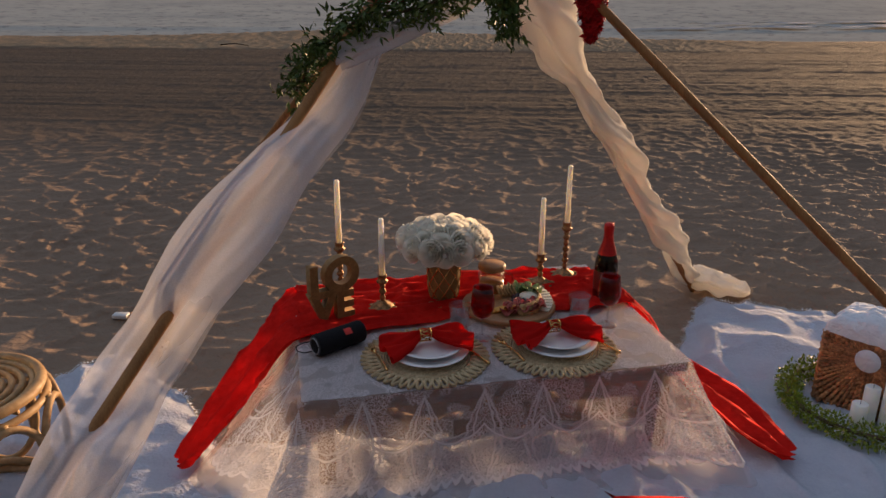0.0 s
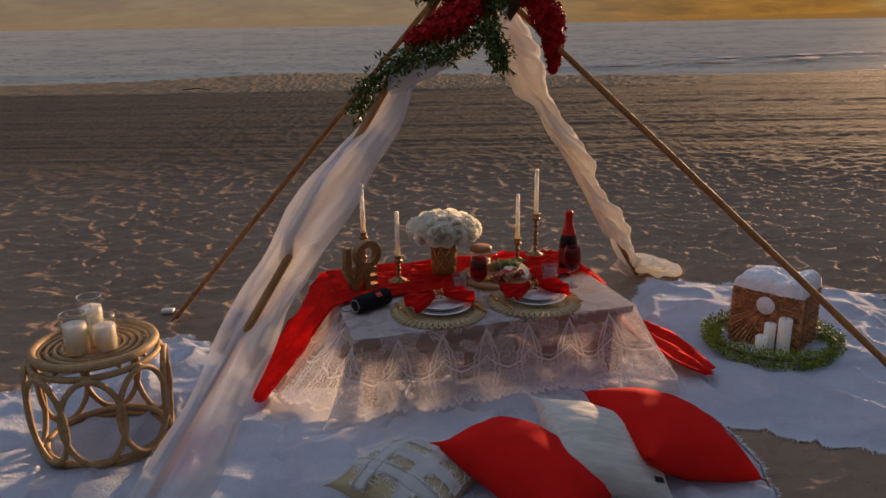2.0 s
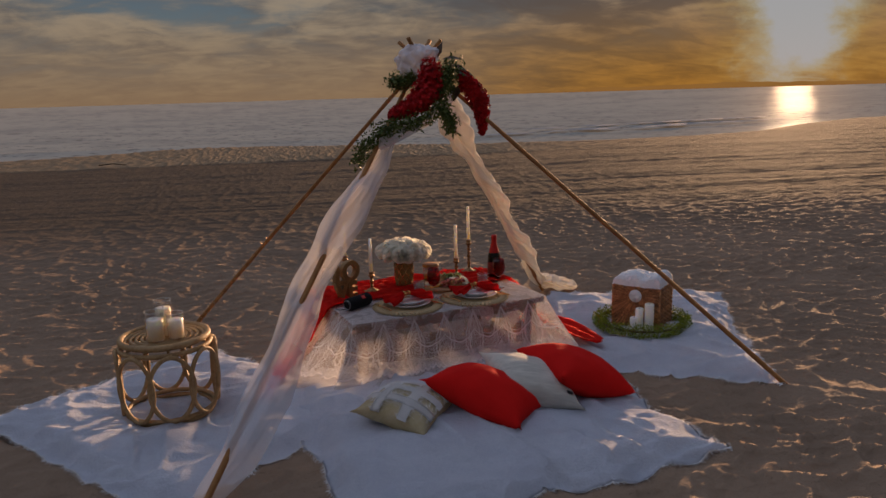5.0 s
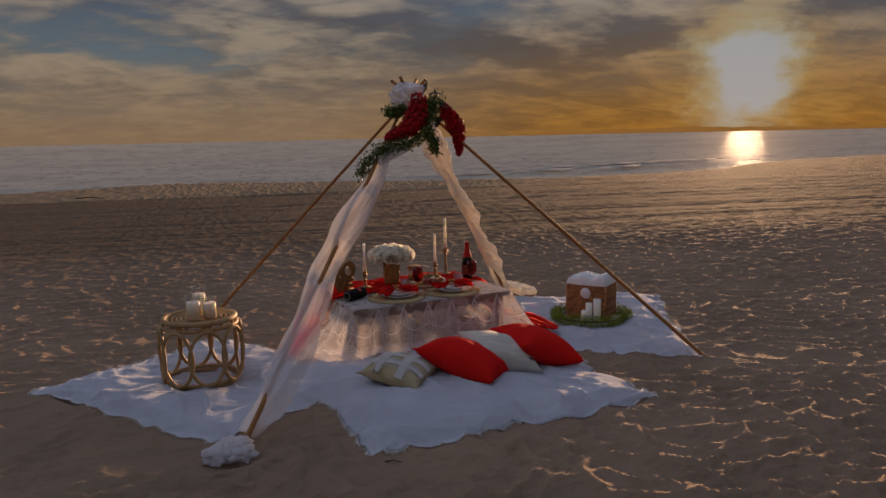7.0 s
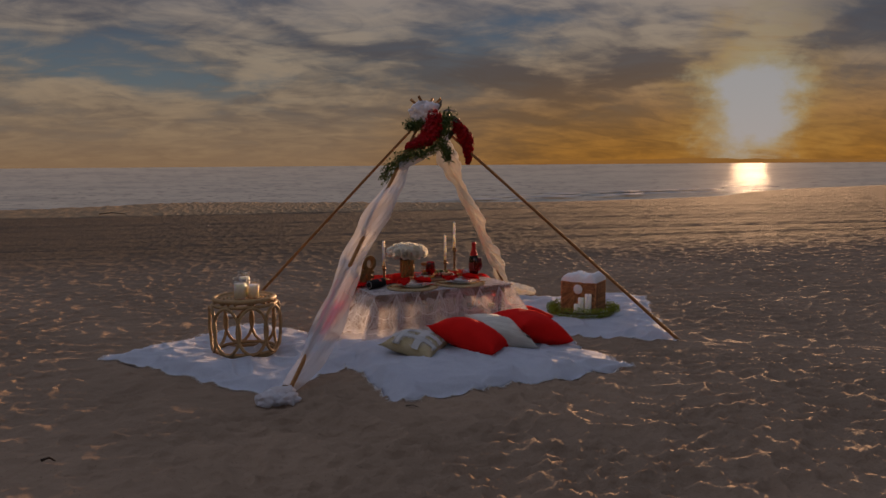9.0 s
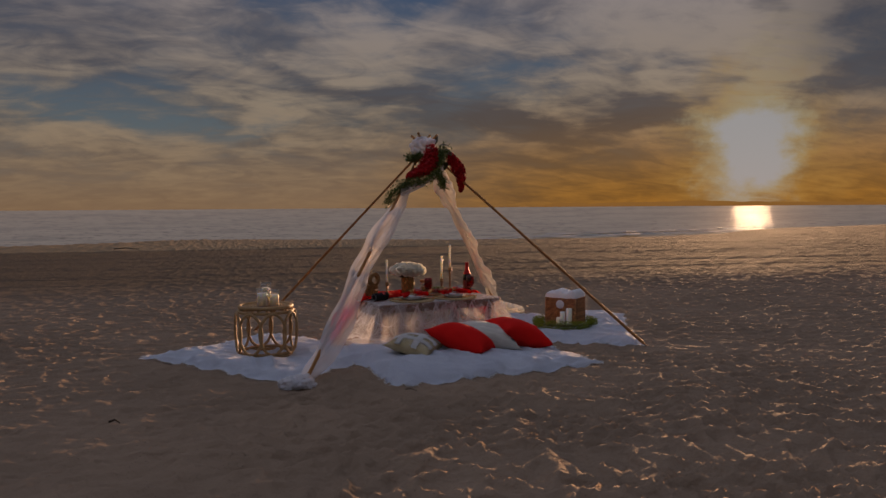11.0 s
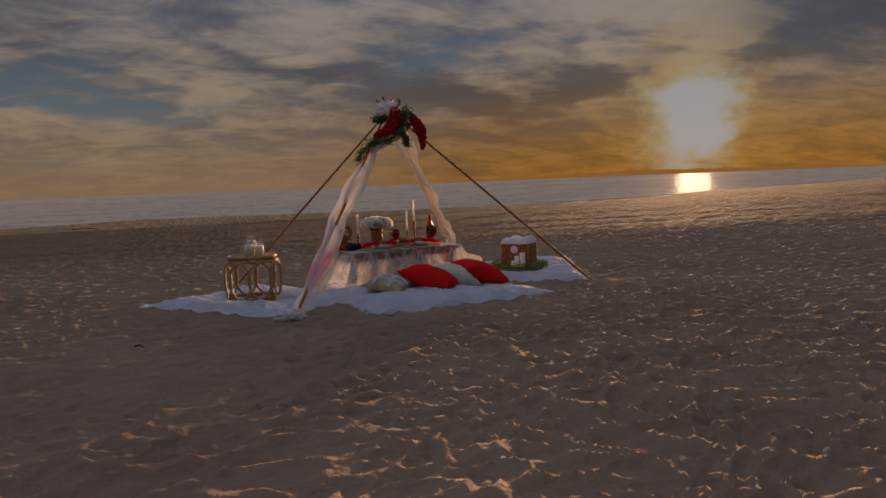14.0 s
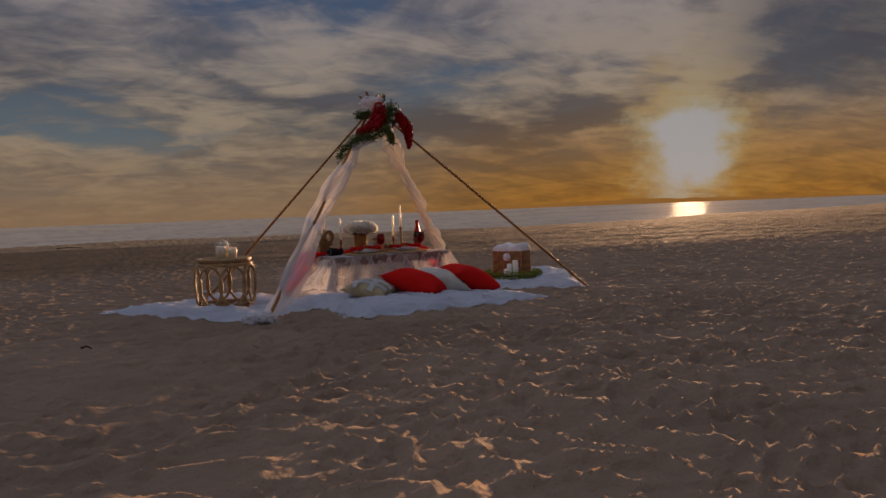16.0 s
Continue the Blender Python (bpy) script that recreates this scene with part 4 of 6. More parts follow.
def build_runner():
    front = [(-0.745, 1.95, 0.05), (-0.575, 2.05, 0.19), table_point(-0.03, 0.33, TH + 0.01), table_point(0.02, 0.38, TH + 0.012), table_point(0.6, 0.44, TH + 0.012), table_point(TW - 0.02, 0.43, TH + 0.012), table_point(TW + 0.035, 0.44, TH + 0.005), (0.93, 2.50, 0.08), (1.00, 2.22, 0.07), (1.165, 2.075, 0.055)]
    back = [(-0.785, 2.01, 0.05), (-0.71, 2.36, 0.20), table_point(-0.03, 0.84, TH + 0.01), table_point(0.02, 0.84, TH + 0.012), table_point(0.6, 0.86, TH + 0.012), table_point(TW - 0.02, 0.82, TH + 0.012), table_point(TW + 0.035, 0.80, TH + 0.005), (0.95, 2.84, 0.08), (1.16, 2.53, 0.085), (1.20, 2.14, 0.055)]
    # shares of the length at which the cloth bends
    stops = [0.0, 0.10, 0.235, 0.265, 0.5, 0.735, 0.765, 0.84, 0.91, 1.0]

    def along(line, u):
        for i in range(len(stops) - 1):
            if u <= stops[i + 1] or i == len(stops) - 2:
                k = (u - stops[i]) / (stops[i + 1] - stops[i])
                return Vector(line[i]).lerp(Vector(line[i + 1]), k)

    def soft(line, u):
        return sum((along(line, min(1, max(0, u + k * 0.010))) for k in (-2, -1, 0, 1, 2)), Vector()) / 5

    def place(u, v):
        a, b = soft(front, u), soft(back, u)
        p = a.lerp(b, v)
        wide = (b - a).normalized()
        on = 1 if 0.25 < u < 0.75 else 0.0
        q = Vector((u * 10, v * 3.5, 0))
        ridge = 1 - abs(noise.noise((q.x * 0.9 + 1.5 * noise.noise(q), q.y * 2.2, 3.0))) * 2
        w = max(0, ridge) ** 2 * 0.020 + 0.008 * noise.noise((q.x * 3, q.y * 5, 1))
        edge_w = 0.035 * noise.noise((u * 14, 5.0 + (v > 0.5) * 9, 0))
        p += wide * edge_w * (2 * v - 1) * (1 if abs(v - 0.5) > 0.3 else 0.3)
        if on:
            p.z = max(p.z + w, TH + 0.009)
        else:
            out = Vector((-1 if u < 0.5 else 1, 0, 0.25))
            p += out * (0.6 * w + 0.018 * math.sin(v * 17 + u * 8))
            p.z = max(p.z, ground_at(p.x, p.y) + 0.05)
        return p
    run = thing("table_runner", None, "crinkled red chiffon runner across the lace cloth, trailing to the ground", "table runner")
    part("cloth", sheet(lambda u, v: place(0.25 + 0.5 * u, v), 120, 46, thick=0.0025), RED_GAUZE, run)
    part("hanging_end", sheet(lambda u, v: place(0.25 * u, v), 60, 46, thick=0.0025), RED_GAUZE, run)
    part("hanging_end", sheet(lambda u, v: place(0.75 + 0.25 * u, v), 60, 46, thick=0.0025), RED_GAUZE, run)


build_runner()

# ---- draped tulle ----


def along_pole(foot, top, s):
    """A place on a pole; s runs from the top (0) to the foot (1)."""
    return Vector(top).lerp(Vector(foot), s)


def build_left_drape():
    foot = Vector(FEET["front_left"]) + Vector((0, 0, 0.03))
    top = TOP + Vector((-0.02, -0.04, 0.0))
    d = (foot - top).normalized()
    right = Vector((1, 0.25, 0))
    right = (right - d * right.dot(d)).normalized()
    front = right.cross(d).normalized()
    if front.y > 0:
        front = -front
    drape = thing("tulle_drape", None, "sheer white tulle drape wound down the front bamboo pole", "drape", "drapes on the tipi")

    def cloth(layer):
        def place(u, v):
            s = (0.19 + v * 0.79) if layer == 0 else (0.19 + v * 0.50)
            p = along_pole(foot, top, s)
            w = float(np.interp(s, [0.19, 0.23, 0.33, 0.45, 0.56, 0.66, 0.78, 0.90, 0.98], [0.035, 0.045, 0.074, 0.088, 0.078, 0.080, 0.096, 0.075, 0.045]))
            mid = float(np.interp(s, [0.19, 0.25, 0.33, 0.45, 0.56, 0.66, 0.78, 0.90, 0.98], [0.030, 0.040, 0.026, 0.0, 0.0, 0.028, 0.055, 0.045, 0.005]))
            lead = float(np.interp(s, [0.19, 0.22, 0.29, 0.34, 0.485, 0.525, 0.582, 0.620, 0.88, 0.92, 1.0], [0.02, -0.02, -0.02, 0.03, 0.03, -0.022, -0.022, 0.026, 0.026, -0.02, -0.02]))
            t = 2 * u - 1
            if layer:
                w, mid, lead = w * 0.8, mid + 0.01, lead - 0.012
            pleat = 0.004 * math.sin(t * 5 + 9 * s + layer * 2) + 0.022 * noise.noise((t * 1.1 + 3 * s, s * 7, layer * 5.0)) + 0.006 * noise.noise((t * 4 + 9 * s, s * 14, layer * 5.0))
            wrap = -0.035 * t * t
            edge = 0.020 * noise.noise((s * 11, t * 0.6, 4.0 + layer))
            return p + right * (mid + t * (w + edge)) + front * (lead + pleat + wrap) + Vector((0, 0, -0.012 * math.sin(math.pi * v)))
        return place
    part("tulle_layer", sheet(cloth(0), 46, 110), TULLE, drape)
    part("tulle_layer", sheet(cloth(1), 46, 110), TULLE_THIN, drape)
    # gathered heap at the foot
    bm = bmesh.new()
    for k in range(3):
        c = Vector(((-1.06, -1.13, -1.03)[k], (0.60, 0.53, 0.53)[k], 0.0))
        r = (0.10, 0.085, 0.075)[k]
        b2 = bmesh.new()
        bmesh.ops.create_icosphere(b2, subdivisions=4, radius=1)
        for v in b2.verts:
            n = noise.noise(v.co * 1.7 + Vector((k, 0, 0))) * 0.35 + abs(noise.noise(v.co * 4 + Vector((0, k, 0)))) * 0.4
            q = v.co * r * (0.85 + n)
            v.co = c + Vector((q.x, q.y, max(ground_at(c.x + q.x, c.y + q.y) + 0.006, 0.02 + q.z * 0.55)))
        merge(bm, b2)
    part("gathered_end", bm, TULLE, drape)


TULLE_THIN = sheer("thin_white_tulle", (0.80, 0.79, 0.83), 0.34, 500, 0.3, 6)
build_left_drape()


def build_right_drape():
    foot = Vector(FEET["back_right"]) + Vector((0.0, 0, 0.06))
    top = TOP + Vector((0.02, -0.03, -0.04))
    d = (foot - top).normalized()
    x = d.orthogonal().normalized()
    y = d.cross(x)
    drape = thing("gauze_drape", None, "white gauze drape twisted round the rear bamboo pole", "drape", "drapes on the tipi")

    def place(u, v):
        s = 0.09 + v * 0.93
        a = 2 * math.pi * u
        r = float(np.interp(s, [0.09, 0.16, 0.24, 0.30, 0.34, 0.45, 0.60, 0.75, 0.88, 0.96, 1.02], [0.07, 0.115, 0.10, 0.045, 0.052, 0.075, 0.064, 0.080, 0.070, 0.065, 0.02]))
        twist = a + 9.0 * s
        r *= 0.80 + 0.30 * math.sin(3 * twist) * 0.5 + 0.22 * math.sin(7 * twist + 4 * s) * 0.5 + 0.5 * noise.noise((math.cos(a) * 1.2, math.sin(a) * 1.2, s * 12))
        sway = Vector((0.012 * math.sin(s * 18), 0.012 * math.cos(s * 15), -0.015 * math.sin(math.pi * v)))
        p = along_pole(foot, top, s) + sway + (x * math.cos(a) * 0.95 + y * math.sin(a) * 0.8) * r
        p.z = max(p.z, ground_at(p.x, p.y) + 0.006)
        return p
    part("gauze_wrap", sheet(place, 48, 150), GAUZE, drape)

    def tail(u, v):
        c = Vector((1.29, 3.67, 0.07)).lerp(Vector((1.56, 3.58, 0.02)), v)
        a = 2 * math.pi * u
        r = float(np.interp(v, [0, 0.3, 0.6, 0.9, 1.0], [0.07, 0.075, 0.06, 0.05, 0.015]))
        r *= 1 + 0.5 * noise.noise((math.cos(a) * 2, math.sin(a) * 2, v * 5)) + 0.15 * math.sin(5 * a)
        p = c + Vector((0.3 * math.cos(a), math.cos(a), math.sin(a) * 0.7)) * r
        p.z = max(p.z, ground_at(p.x, p.y) + 0.006)
        return p
    part("trailing_end", sheet(tail, 36, 30), GAUZE, drape)

    def swag(u, v):
        c = track([(-0.16, 1.74, 1.33), (-0.02, 1.78, 1.385), (0.12, 1.84, 1.44), (0.26, 1.95, 1.56)], v)
        a = 2 * math.pi * u
        r = 0.026 * (1 + 0.4 * math.sin(4 * a + 6 * v)) * (0.7 + 0.5 * abs(v - 0.5))
        return c + Vector((0.25 * math.cos(a), 0.6 * math.cos(a), math.sin(a))) * r
    part("swag", sheet(swag, 24, 40), TULLE, drape)
    bm = bmesh.new()
    bmesh.ops.create_icosphere(bm, subdivisions=5, radius=1)
    for v in bm.verts:
        c = v.co.copy()
        n = 0.34 * abs(noise.noise(c * 1.3)) + 0.18 * abs(noise.noise(c * 2.9)) + 0.03 * noise.noise(c * 9)
        q = c * (0.75 + n)
        v.co = Vector((0.085 + q.x * 0.125, 2.02 + q.y * 0.11, 1.735 + q.z * 0.115 + 0.02 * max(0, q.x)))
    part("gathered_top", bm, PUFF, drape, "puffed bundle of white tulle")


PUFF = sheer("gathered_white_tulle", (0.80, 0.82, 0.90), 0.94, 420, 0.25, 6)
build_right_drape()

# ---- greenery and flowers on top ----


def leaf_into(bm, at, way, length, width, up):
    """A pointed, slightly folded leaf."""
    way = way.normalized()
    side = way.cross(up)
    if side.length < 1e-3:
        side = way.orthogonal()
    side.normalize()
    nrm = side.cross(way)
    a = bm.verts.new(at)
    b = bm.verts.new(at + way * length * 0.45 + side * width / 2 + nrm * width * 0.15)
    c = bm.verts.new(at + way * length * 0.45 - side * width / 2 + nrm * width * 0.15)
    m = bm.verts.new(at + way * length * 0.5)
    e = bm.verts.new(at + way * length - nrm * length * 0.12)
    bm.faces.new((a, b, m))
    bm.faces.new((a, m, c))
    bm.faces.new((m, b, e))
    bm.faces.new((m, e, c))


def island_leaf(name, c1, c2, c3):
    m = surface(name, c1, c2, 20, 0.5, 0.0, 90)
    t = m.node_tree
    p = t.nodes["Principled BSDF"]
    r = wire(t, "ShaderNodeNewGeometry").outputs["Random Per Island"]
    t.links.new(ramp(t, r, [(0.0, c1), (0.5, c2), (1.0, c3)]), p.inputs["Base Color"])
    p.inputs["Specular IOR Level"].default_value = 0.18
    return m


GREENS = island_leaf("garland_leaf", (0.045, 0.075, 0.02), (0.085, 0.13, 0.03), (0.17, 0.21, 0.06))
SPRIG = island_leaf("wreath_leaf", (0.12, 0.165, 0.018), (0.22, 0.28, 0.03), (0.36, 0.40, 0.06))
REDS = island_leaf("red_blossom", (0.30, 0.004, 0.008), (0.42, 0.006, 0.010), (0.52, 0.010, 0.014))
STEM = surface("brown_stem", (0.10, 0.065, 0.03), None, 20, 0.7)
BROWN = surface("dried_brown_leaf", (0.075, 0.045, 0.022), (0.045, 0.03, 0.014), 20, 0.6)


def build_garland():
    rng = random.Random(8)
    g = thing("greenery_garland", None, "green leafy garland tied over the top of the tipi", "garland")
    runs = [([(-0.275, 1.765, 1.24), (-0.22, 1.75, 1.34), (-0.12, 1.75, 1.41), (0.0, 1.77, 1.43), (0.12, 1.80, 1.47), (0.19, 1.84, 1.56), (0.22, 1.92, 1.69)], 1500, 0.040, 0.055),
            ([(0.18, 1.80, 1.50), (0.21, 1.785, 1.43), (0.22, 1.785, 1.385)], 420, 0.034, 0.05),
            ([(-0.07, 1.90, 1.635), (-0.02, 1.90, 1.635), (0.04, 1.92, 1.655)], 620, 0.032, 0.045),
            ([(0.16, 1.86, 1.60), (0.22, 1.88, 1.66), (0.25, 1.92, 1.72)], 600, 0.055, 0.06)]
    stems, leaves = bmesh.new(), bmesh.new()
    for line, count, spread, reach in runs:
        tube([smooth_track(line, i / 14) for i in range(15)], 0.004, 5, bm=stems)
        for i in range(count):
            s = rng.random()
            p = smooth_track(line, s) + Vector((rng.gauss(0, 1), rng.gauss(0, 1), rng.gauss(0, 1))) * spread * 0.55
            w = (track(line, min(1, s + 0.05)) - track(line, max(0, s - 0.05))).normalized() * rng.choice((-1, 1, 1)) * 0.7 + Vector((rng.gauss(0, 1), rng.gauss(0, 1), rng.gauss(-0.25, 1))) * 0.7
            for k in range(2):
                leaf_into(leaves, p, w + Vector((rng.gauss(0, 0.4), rng.gauss(0, 0.4), rng.gauss(0, 0.4))), rng.uniform(0.016, 0.032), rng.uniform(0.006, 0.009), Vector((rng.gauss(0, 1), rng.gauss(0, 1), 1)))
    part("stem", stems, STEM, g)
    tagged(part("leaves", leaves, GREENS, g), kind="stuff")
    bm = bmesh.new()
    for a, w, l in (((0.22, 1.95, 1.735), (0.9, -0.1, -0.35), 0.19), ((0.20, 1.95, 1.75), (0.6, -0.2, 0.05), 0.12), ((0.22, 1.93, 1.70), (0.75, -0.3, -0.2), 0.13), ((0.18, 1.98, 1.75), (0.25, 0.0, 0.7), 0.10), ((0.30, 1.97, 1.62), (-0.35, -0.3, -0.8), 0.10), ((0.27, 1.96, 1.62), (-0.1, -0.2, -0.9), 0.09)):
        leaf_into(bm, Vector(a), Vector(w), l, 0.045, Vector((0, -0.5, 1)))
    part("dried_leaves", bm, BROWN, g, "dark dried leaves")


build_garland()


def blossom_spray(line, radii, count, seed, label):
    """A hanging cluster of many small red blossoms."""
    rng = random.Random(seed)
    spray = thing("red_flower_cluster", None, label, "flowers", "red flowers on the tipi")
    bm = bmesh.new()
    knots = [k / (len(radii) - 1) for k in range(len(radii))]

    def heart(u, v):
        r = 0.80 * float(np.interp(v, knots, radii))
        a = 2 * math.pi * u
        r *= 1 + 0.35 * noise.noise((math.cos(a) * 2, math.sin(a) * 2, v * 9 + seed))
        return smooth_track(line, v) + Vector((math.cos(a), 0.9 * math.sin(a), 0.3 * math.sin(a))) * r
    part("inner_petals", sheet(heart, 30, 40), BLOOM, spray)
    for i in range(count * 3):
        s = rng.random()
        r = float(np.interp(s, knots, radii))
        q = Vector((rng.gauss(0, 1), rng.gauss(0, 1), rng.gauss(0, 1)))
        q = q.normalized() * r * rng.uniform(0.78, 1.20)
        p = smooth_track(line, s) + q
        n = (q.normalized() + Vector((rng.gauss(0, 0.3), rng.gauss(0, 0.3), rng.gauss(0, 0.3)))).normalized()
        t = n.orthogonal().normalized()
        b = n.cross(t)
        size = rng.uniform(0.012, 0.020)
        c = bm.verts.new(p + n * 0.002)
        rim = []
        for k in range(10):
            a = 2 * math.pi * k / 10
            rr = size * (rng.uniform(0.85, 1.1) if k % 2 else 0.52)
            rim.append(bm.verts.new(p + (t * math.cos(a) + b * math.sin(a)) * rr + n * (rr * 0.25 + rng.uniform(-0.003, 0.004))))
        for k in range(10):
            bm.faces.new((c, rim[k], rim[(k + 1) % 10]))
    tagged(part("blossoms", bm, REDS, spray, smooth=False), kind="stuff")
    part("stem", tube([smooth_track(line, i / 10) for i in range(11)], 0.003, 5), STEM, spray)


blossom_spray([(0.13, 1.88, 1.71), (0.13, 1.86, 1.63), (0.08, 1.83, 1.55), (-0.01, 1.80, 1.50), (-0.08, 1.80, 1.475)], [0.052, 0.064, 0.060, 0.040, 0.026], 400, 11, "dense cluster of deep red blossoms above the garland")
blossom_spray([(0.31, 1.94, 1.665), (0.35, 1.96, 1.61), (0.41, 1.99, 1.55), (0.435, 2.02, 1.48), (0.44, 2.04, 1.40), (0.44, 2.045, 1.35)], [0.030, 0.044, 0.050, 0.043, 0.028, 0.008], 380, 12, "hanging cluster of deep red blossoms beside the bamboo pole")

# ---- on the table ----
SILVER_GLASS = clear_glass("clear_glass", (0.90, 0.91, 0.92))
RED_GLASS = clear_glass("ruby_glass", (0.72, 0.028, 0.048), 0.03)
DARK_GLASS = clear_glass("dark_bottle_glass", (0.12, 0.02, 0.015), 0.03)
FOIL = surface("red_bottle_foil", (0.55, 0.02, 0.02), (0.42, 0.014, 0.014), 30, 0.32, 0.0005, 120, metal=0.5)
BLACK = surface("black_mesh_fabric", (0.006, 0.006, 0.008), (0.010, 0.010, 0.012), 200, 0.8, 0.001, 700, spec=0.2)
GREY = surface("grey_rubber", (0.05, 0.05, 0.055), None, 30, 0.6)
CHROME = surface("pale_metal", (0.5, 0.5, 0.52), None, 20, 0.3, metal=0.9)
BADGE = surface("red_badge", (0.65, 0.04, 0.03), None, 20, 0.5)
GILT = surface("polished_gold", (0.80, 0.50, 0.18), (0.62, 0.36, 0.12), 25, 0.24, 0.0, 90, metal=1.0)
GOLD_PAPER = surface("painted_gold_board", (0.33, 0.195, 0.070), (0.22, 0.125, 0.042), 14, 0.55, 0.0008, 80, metal=0.25)
PETAL = sheer("white_rose_petal", (0.97, 0.95, 0.86), 1.2, 300, 0.45, 40)
DARK_LEAF = surface("dark_rose_leaf", (0.02, 0.028, 0.014), None, 20, 0.5)


def put(name, x, y, turn, label, category, group="", z=0.0):
    return thing(name, on_table(x, y, turn, z), label, category, group)


def placemat(x, y, turn):
    """A round braided mat with a border of loops."""
    mat = put("placemat", x, y, turn, "round woven jute placemat with a looped border", "placemat", "placemats on the table")
    bm = bmesh.new()
    pts = [(r * math.cos(a), r * math.sin(a), 0.004) for a, r in ((i * 0.30, 0.006 + 0.150 * i / 330) for i in range(331))]
    tube(pts, 0.0042, 5, bm=bm)
    part("braid", bm, JUTE, mat)
    n = 46
    loop = bmesh.new()
    tube([(0.154 + 0.022 + 0.027 * math.cos(a), 0.0088 * math.sin(a), 0.0045 + 0.002 * math.sin(2 * a)) for a in (2 * math.pi * k / 12 for k in range(12))], 0.0052, 6, closed=True, bm=loop)
    me = finish(loop, "border_loop", JUTE)
    for i in range(n):
        ob = new("border_loop", me)
        ob.parent = mat
        ob.matrix_local = pose(0, 0, 0, 0, 0, 360 * i / n)
    return mat


PLATE = [(0.0, 0.004), (0.55, 0.004), (0.62, 0.0), (0.64, 0.003), (0.66, 0.006), (0.97, 0.020), (1.0, 0.022), (0.985, 0.024), (0.66, 0.011), (0.60, 0.0085), (0.0, 0.0085)]


def plate(x, y, r, z, label, group):
    p = put("plate", x, y, 0, label, "plate", group, z)
    part("dish", lathe([(a * r, h) for a, h in PLATE], 48), CHINA, p)


def napkin(x, y, turn, z, seed):
    """A napkin drawn through a ring into two fans."""
    n = put("napkin", x, y, turn, "red cloth napkin gathered into a bow by a gold ring", "napkin", "napkins on the plates", z)

    def place(u, v):
        t = 2 * u - 1
        s = abs(t)
        half = float(np.interp(s, [0, 0.12, 0.35, 0.7, 0.92, 1.0], [0.018, 0.021, 0.056, 0.092, 0.098, 0.086]))
        w = 2 * v - 1
        fold = 0.009 * math.sin(w * 7 + 2.0 * t + seed) * (0.4 + s) + 0.006 * math.sin(w * 15 + seed * 2)
        x_ = t * 0.142 + (0.012 * math.cos(w * 3) if s > 0.9 else 0) * (1 if t > 0 else -1)
        z_ = 0.016 + fold + 0.016 * math.exp(-(s / 0.25) ** 2) + 0.014 * (1 - w * w) * (1 - 0.5 * s) + 0.004 * noise.noise((t * 6, w * 4, seed))
        return Vector((x_, w * half - 0.026 * s * s, max(0.002, z_)))
    part("cloth", sheet(place, 60, 26, thick=0.003), RED, n)
    ring = bmesh.new()
    for k in (-0.017, 0.017):
        tube([(k, 0.021 * math.cos(a), 0.030 + 0.021 * math.sin(a)) for a in (2 * math.pi * i / 20 for i in range(20))], 0.0022, 6, closed=True, bm=ring)
    for i in range(10):
        a, b = 2 * math.pi * i / 10, 2 * math.pi * (i + 1) / 10
        p = [(k, 0.021 * math.cos(q), 0.030 + 0.021 * math.sin(q)) for k, q in ((-0.017, a), (0.017, b))]
        r = [(k, 0.021 * math.cos(q), 0.030 + 0.021 * math.sin(q)) for k, q in ((0.017, a), (-0.017, b))]
        tube(p, 0.0013, 5, bm=ring)
        tube(r, 0.0013, 5, bm=ring)
    part("napkin_ring", ring, GILT, n, "openwork gold ring")


def fork(x, y, turn):
    f = put("fork", x, y, turn, "gold dinner fork lying on the placemat", "fork", "forks on the table", 0.010)
    part("handle", tube([(0, -0.095 + 0.012 * i, 0.004 + 0.004 * math.sin(i * 0.35)) for i in range(11)], lambda s: 0.0042 - 0.0018 * s, 6), GILT, f)
    bm = bmesh.new()
    tube([(0, 0.024, 0.005), (0, 0.036, 0.003), (0, 0.048, 0.003)], lambda s: 0.003 + 0.006 * s, 8, bm=bm)
    for k in (-0.009, -0.003, 0.003, 0.009):
        tube([(k * 0.9, 0.044, 0.003), (k, 0.060, 0.002), (k, 0.092, 0.008)], lambda s: 0.0019 - 0.0009 * s, 5, bm=bm)
    part("tines", bm, GILT, f)


def knife(x, y, turn):
    k = put("table_knife", x, y, turn, "gold table knife lying on the placemat", "knife", "knives on the table", 0.012)
    part("handle", tube([(0, -0.10 + 0.011 * i, 0.005) for i in range(10)], lambda s: 0.0048 - 0.001 * s, 6), GILT, k)
    part("blade", box(0.016, 0.105, 0.002, (0, 0.05, 0.004), 0.0008), GILT, k)


def setting(x, y, turn, seed):
    placemat(x, y, turn)
    plate(x + 0.012, y + 0.005, 0.128, 0.008, "white china dinner plate on a woven mat", "dinner plates")
    plate(x + 0.014, y + 0.010, 0.104, 0.022, "white china salad plate stacked on the dinner plate", "salad plates")
    napkin(x - 0.002, y + 0.030, turn + 6, 0.036, seed)
    c, s = math.cos(radians(turn)), math.sin(radians(turn))
    fork(x - 0.145 * c - 0.005, y - 0.145 * s, turn + 14)
    knife(x + 0.150 * c, y + 0.150 * s - 0.005, turn + 24)


setting(0.0, 2.163, 10, 1.0)
setting(0.418, 2.247, 12, 2.4)


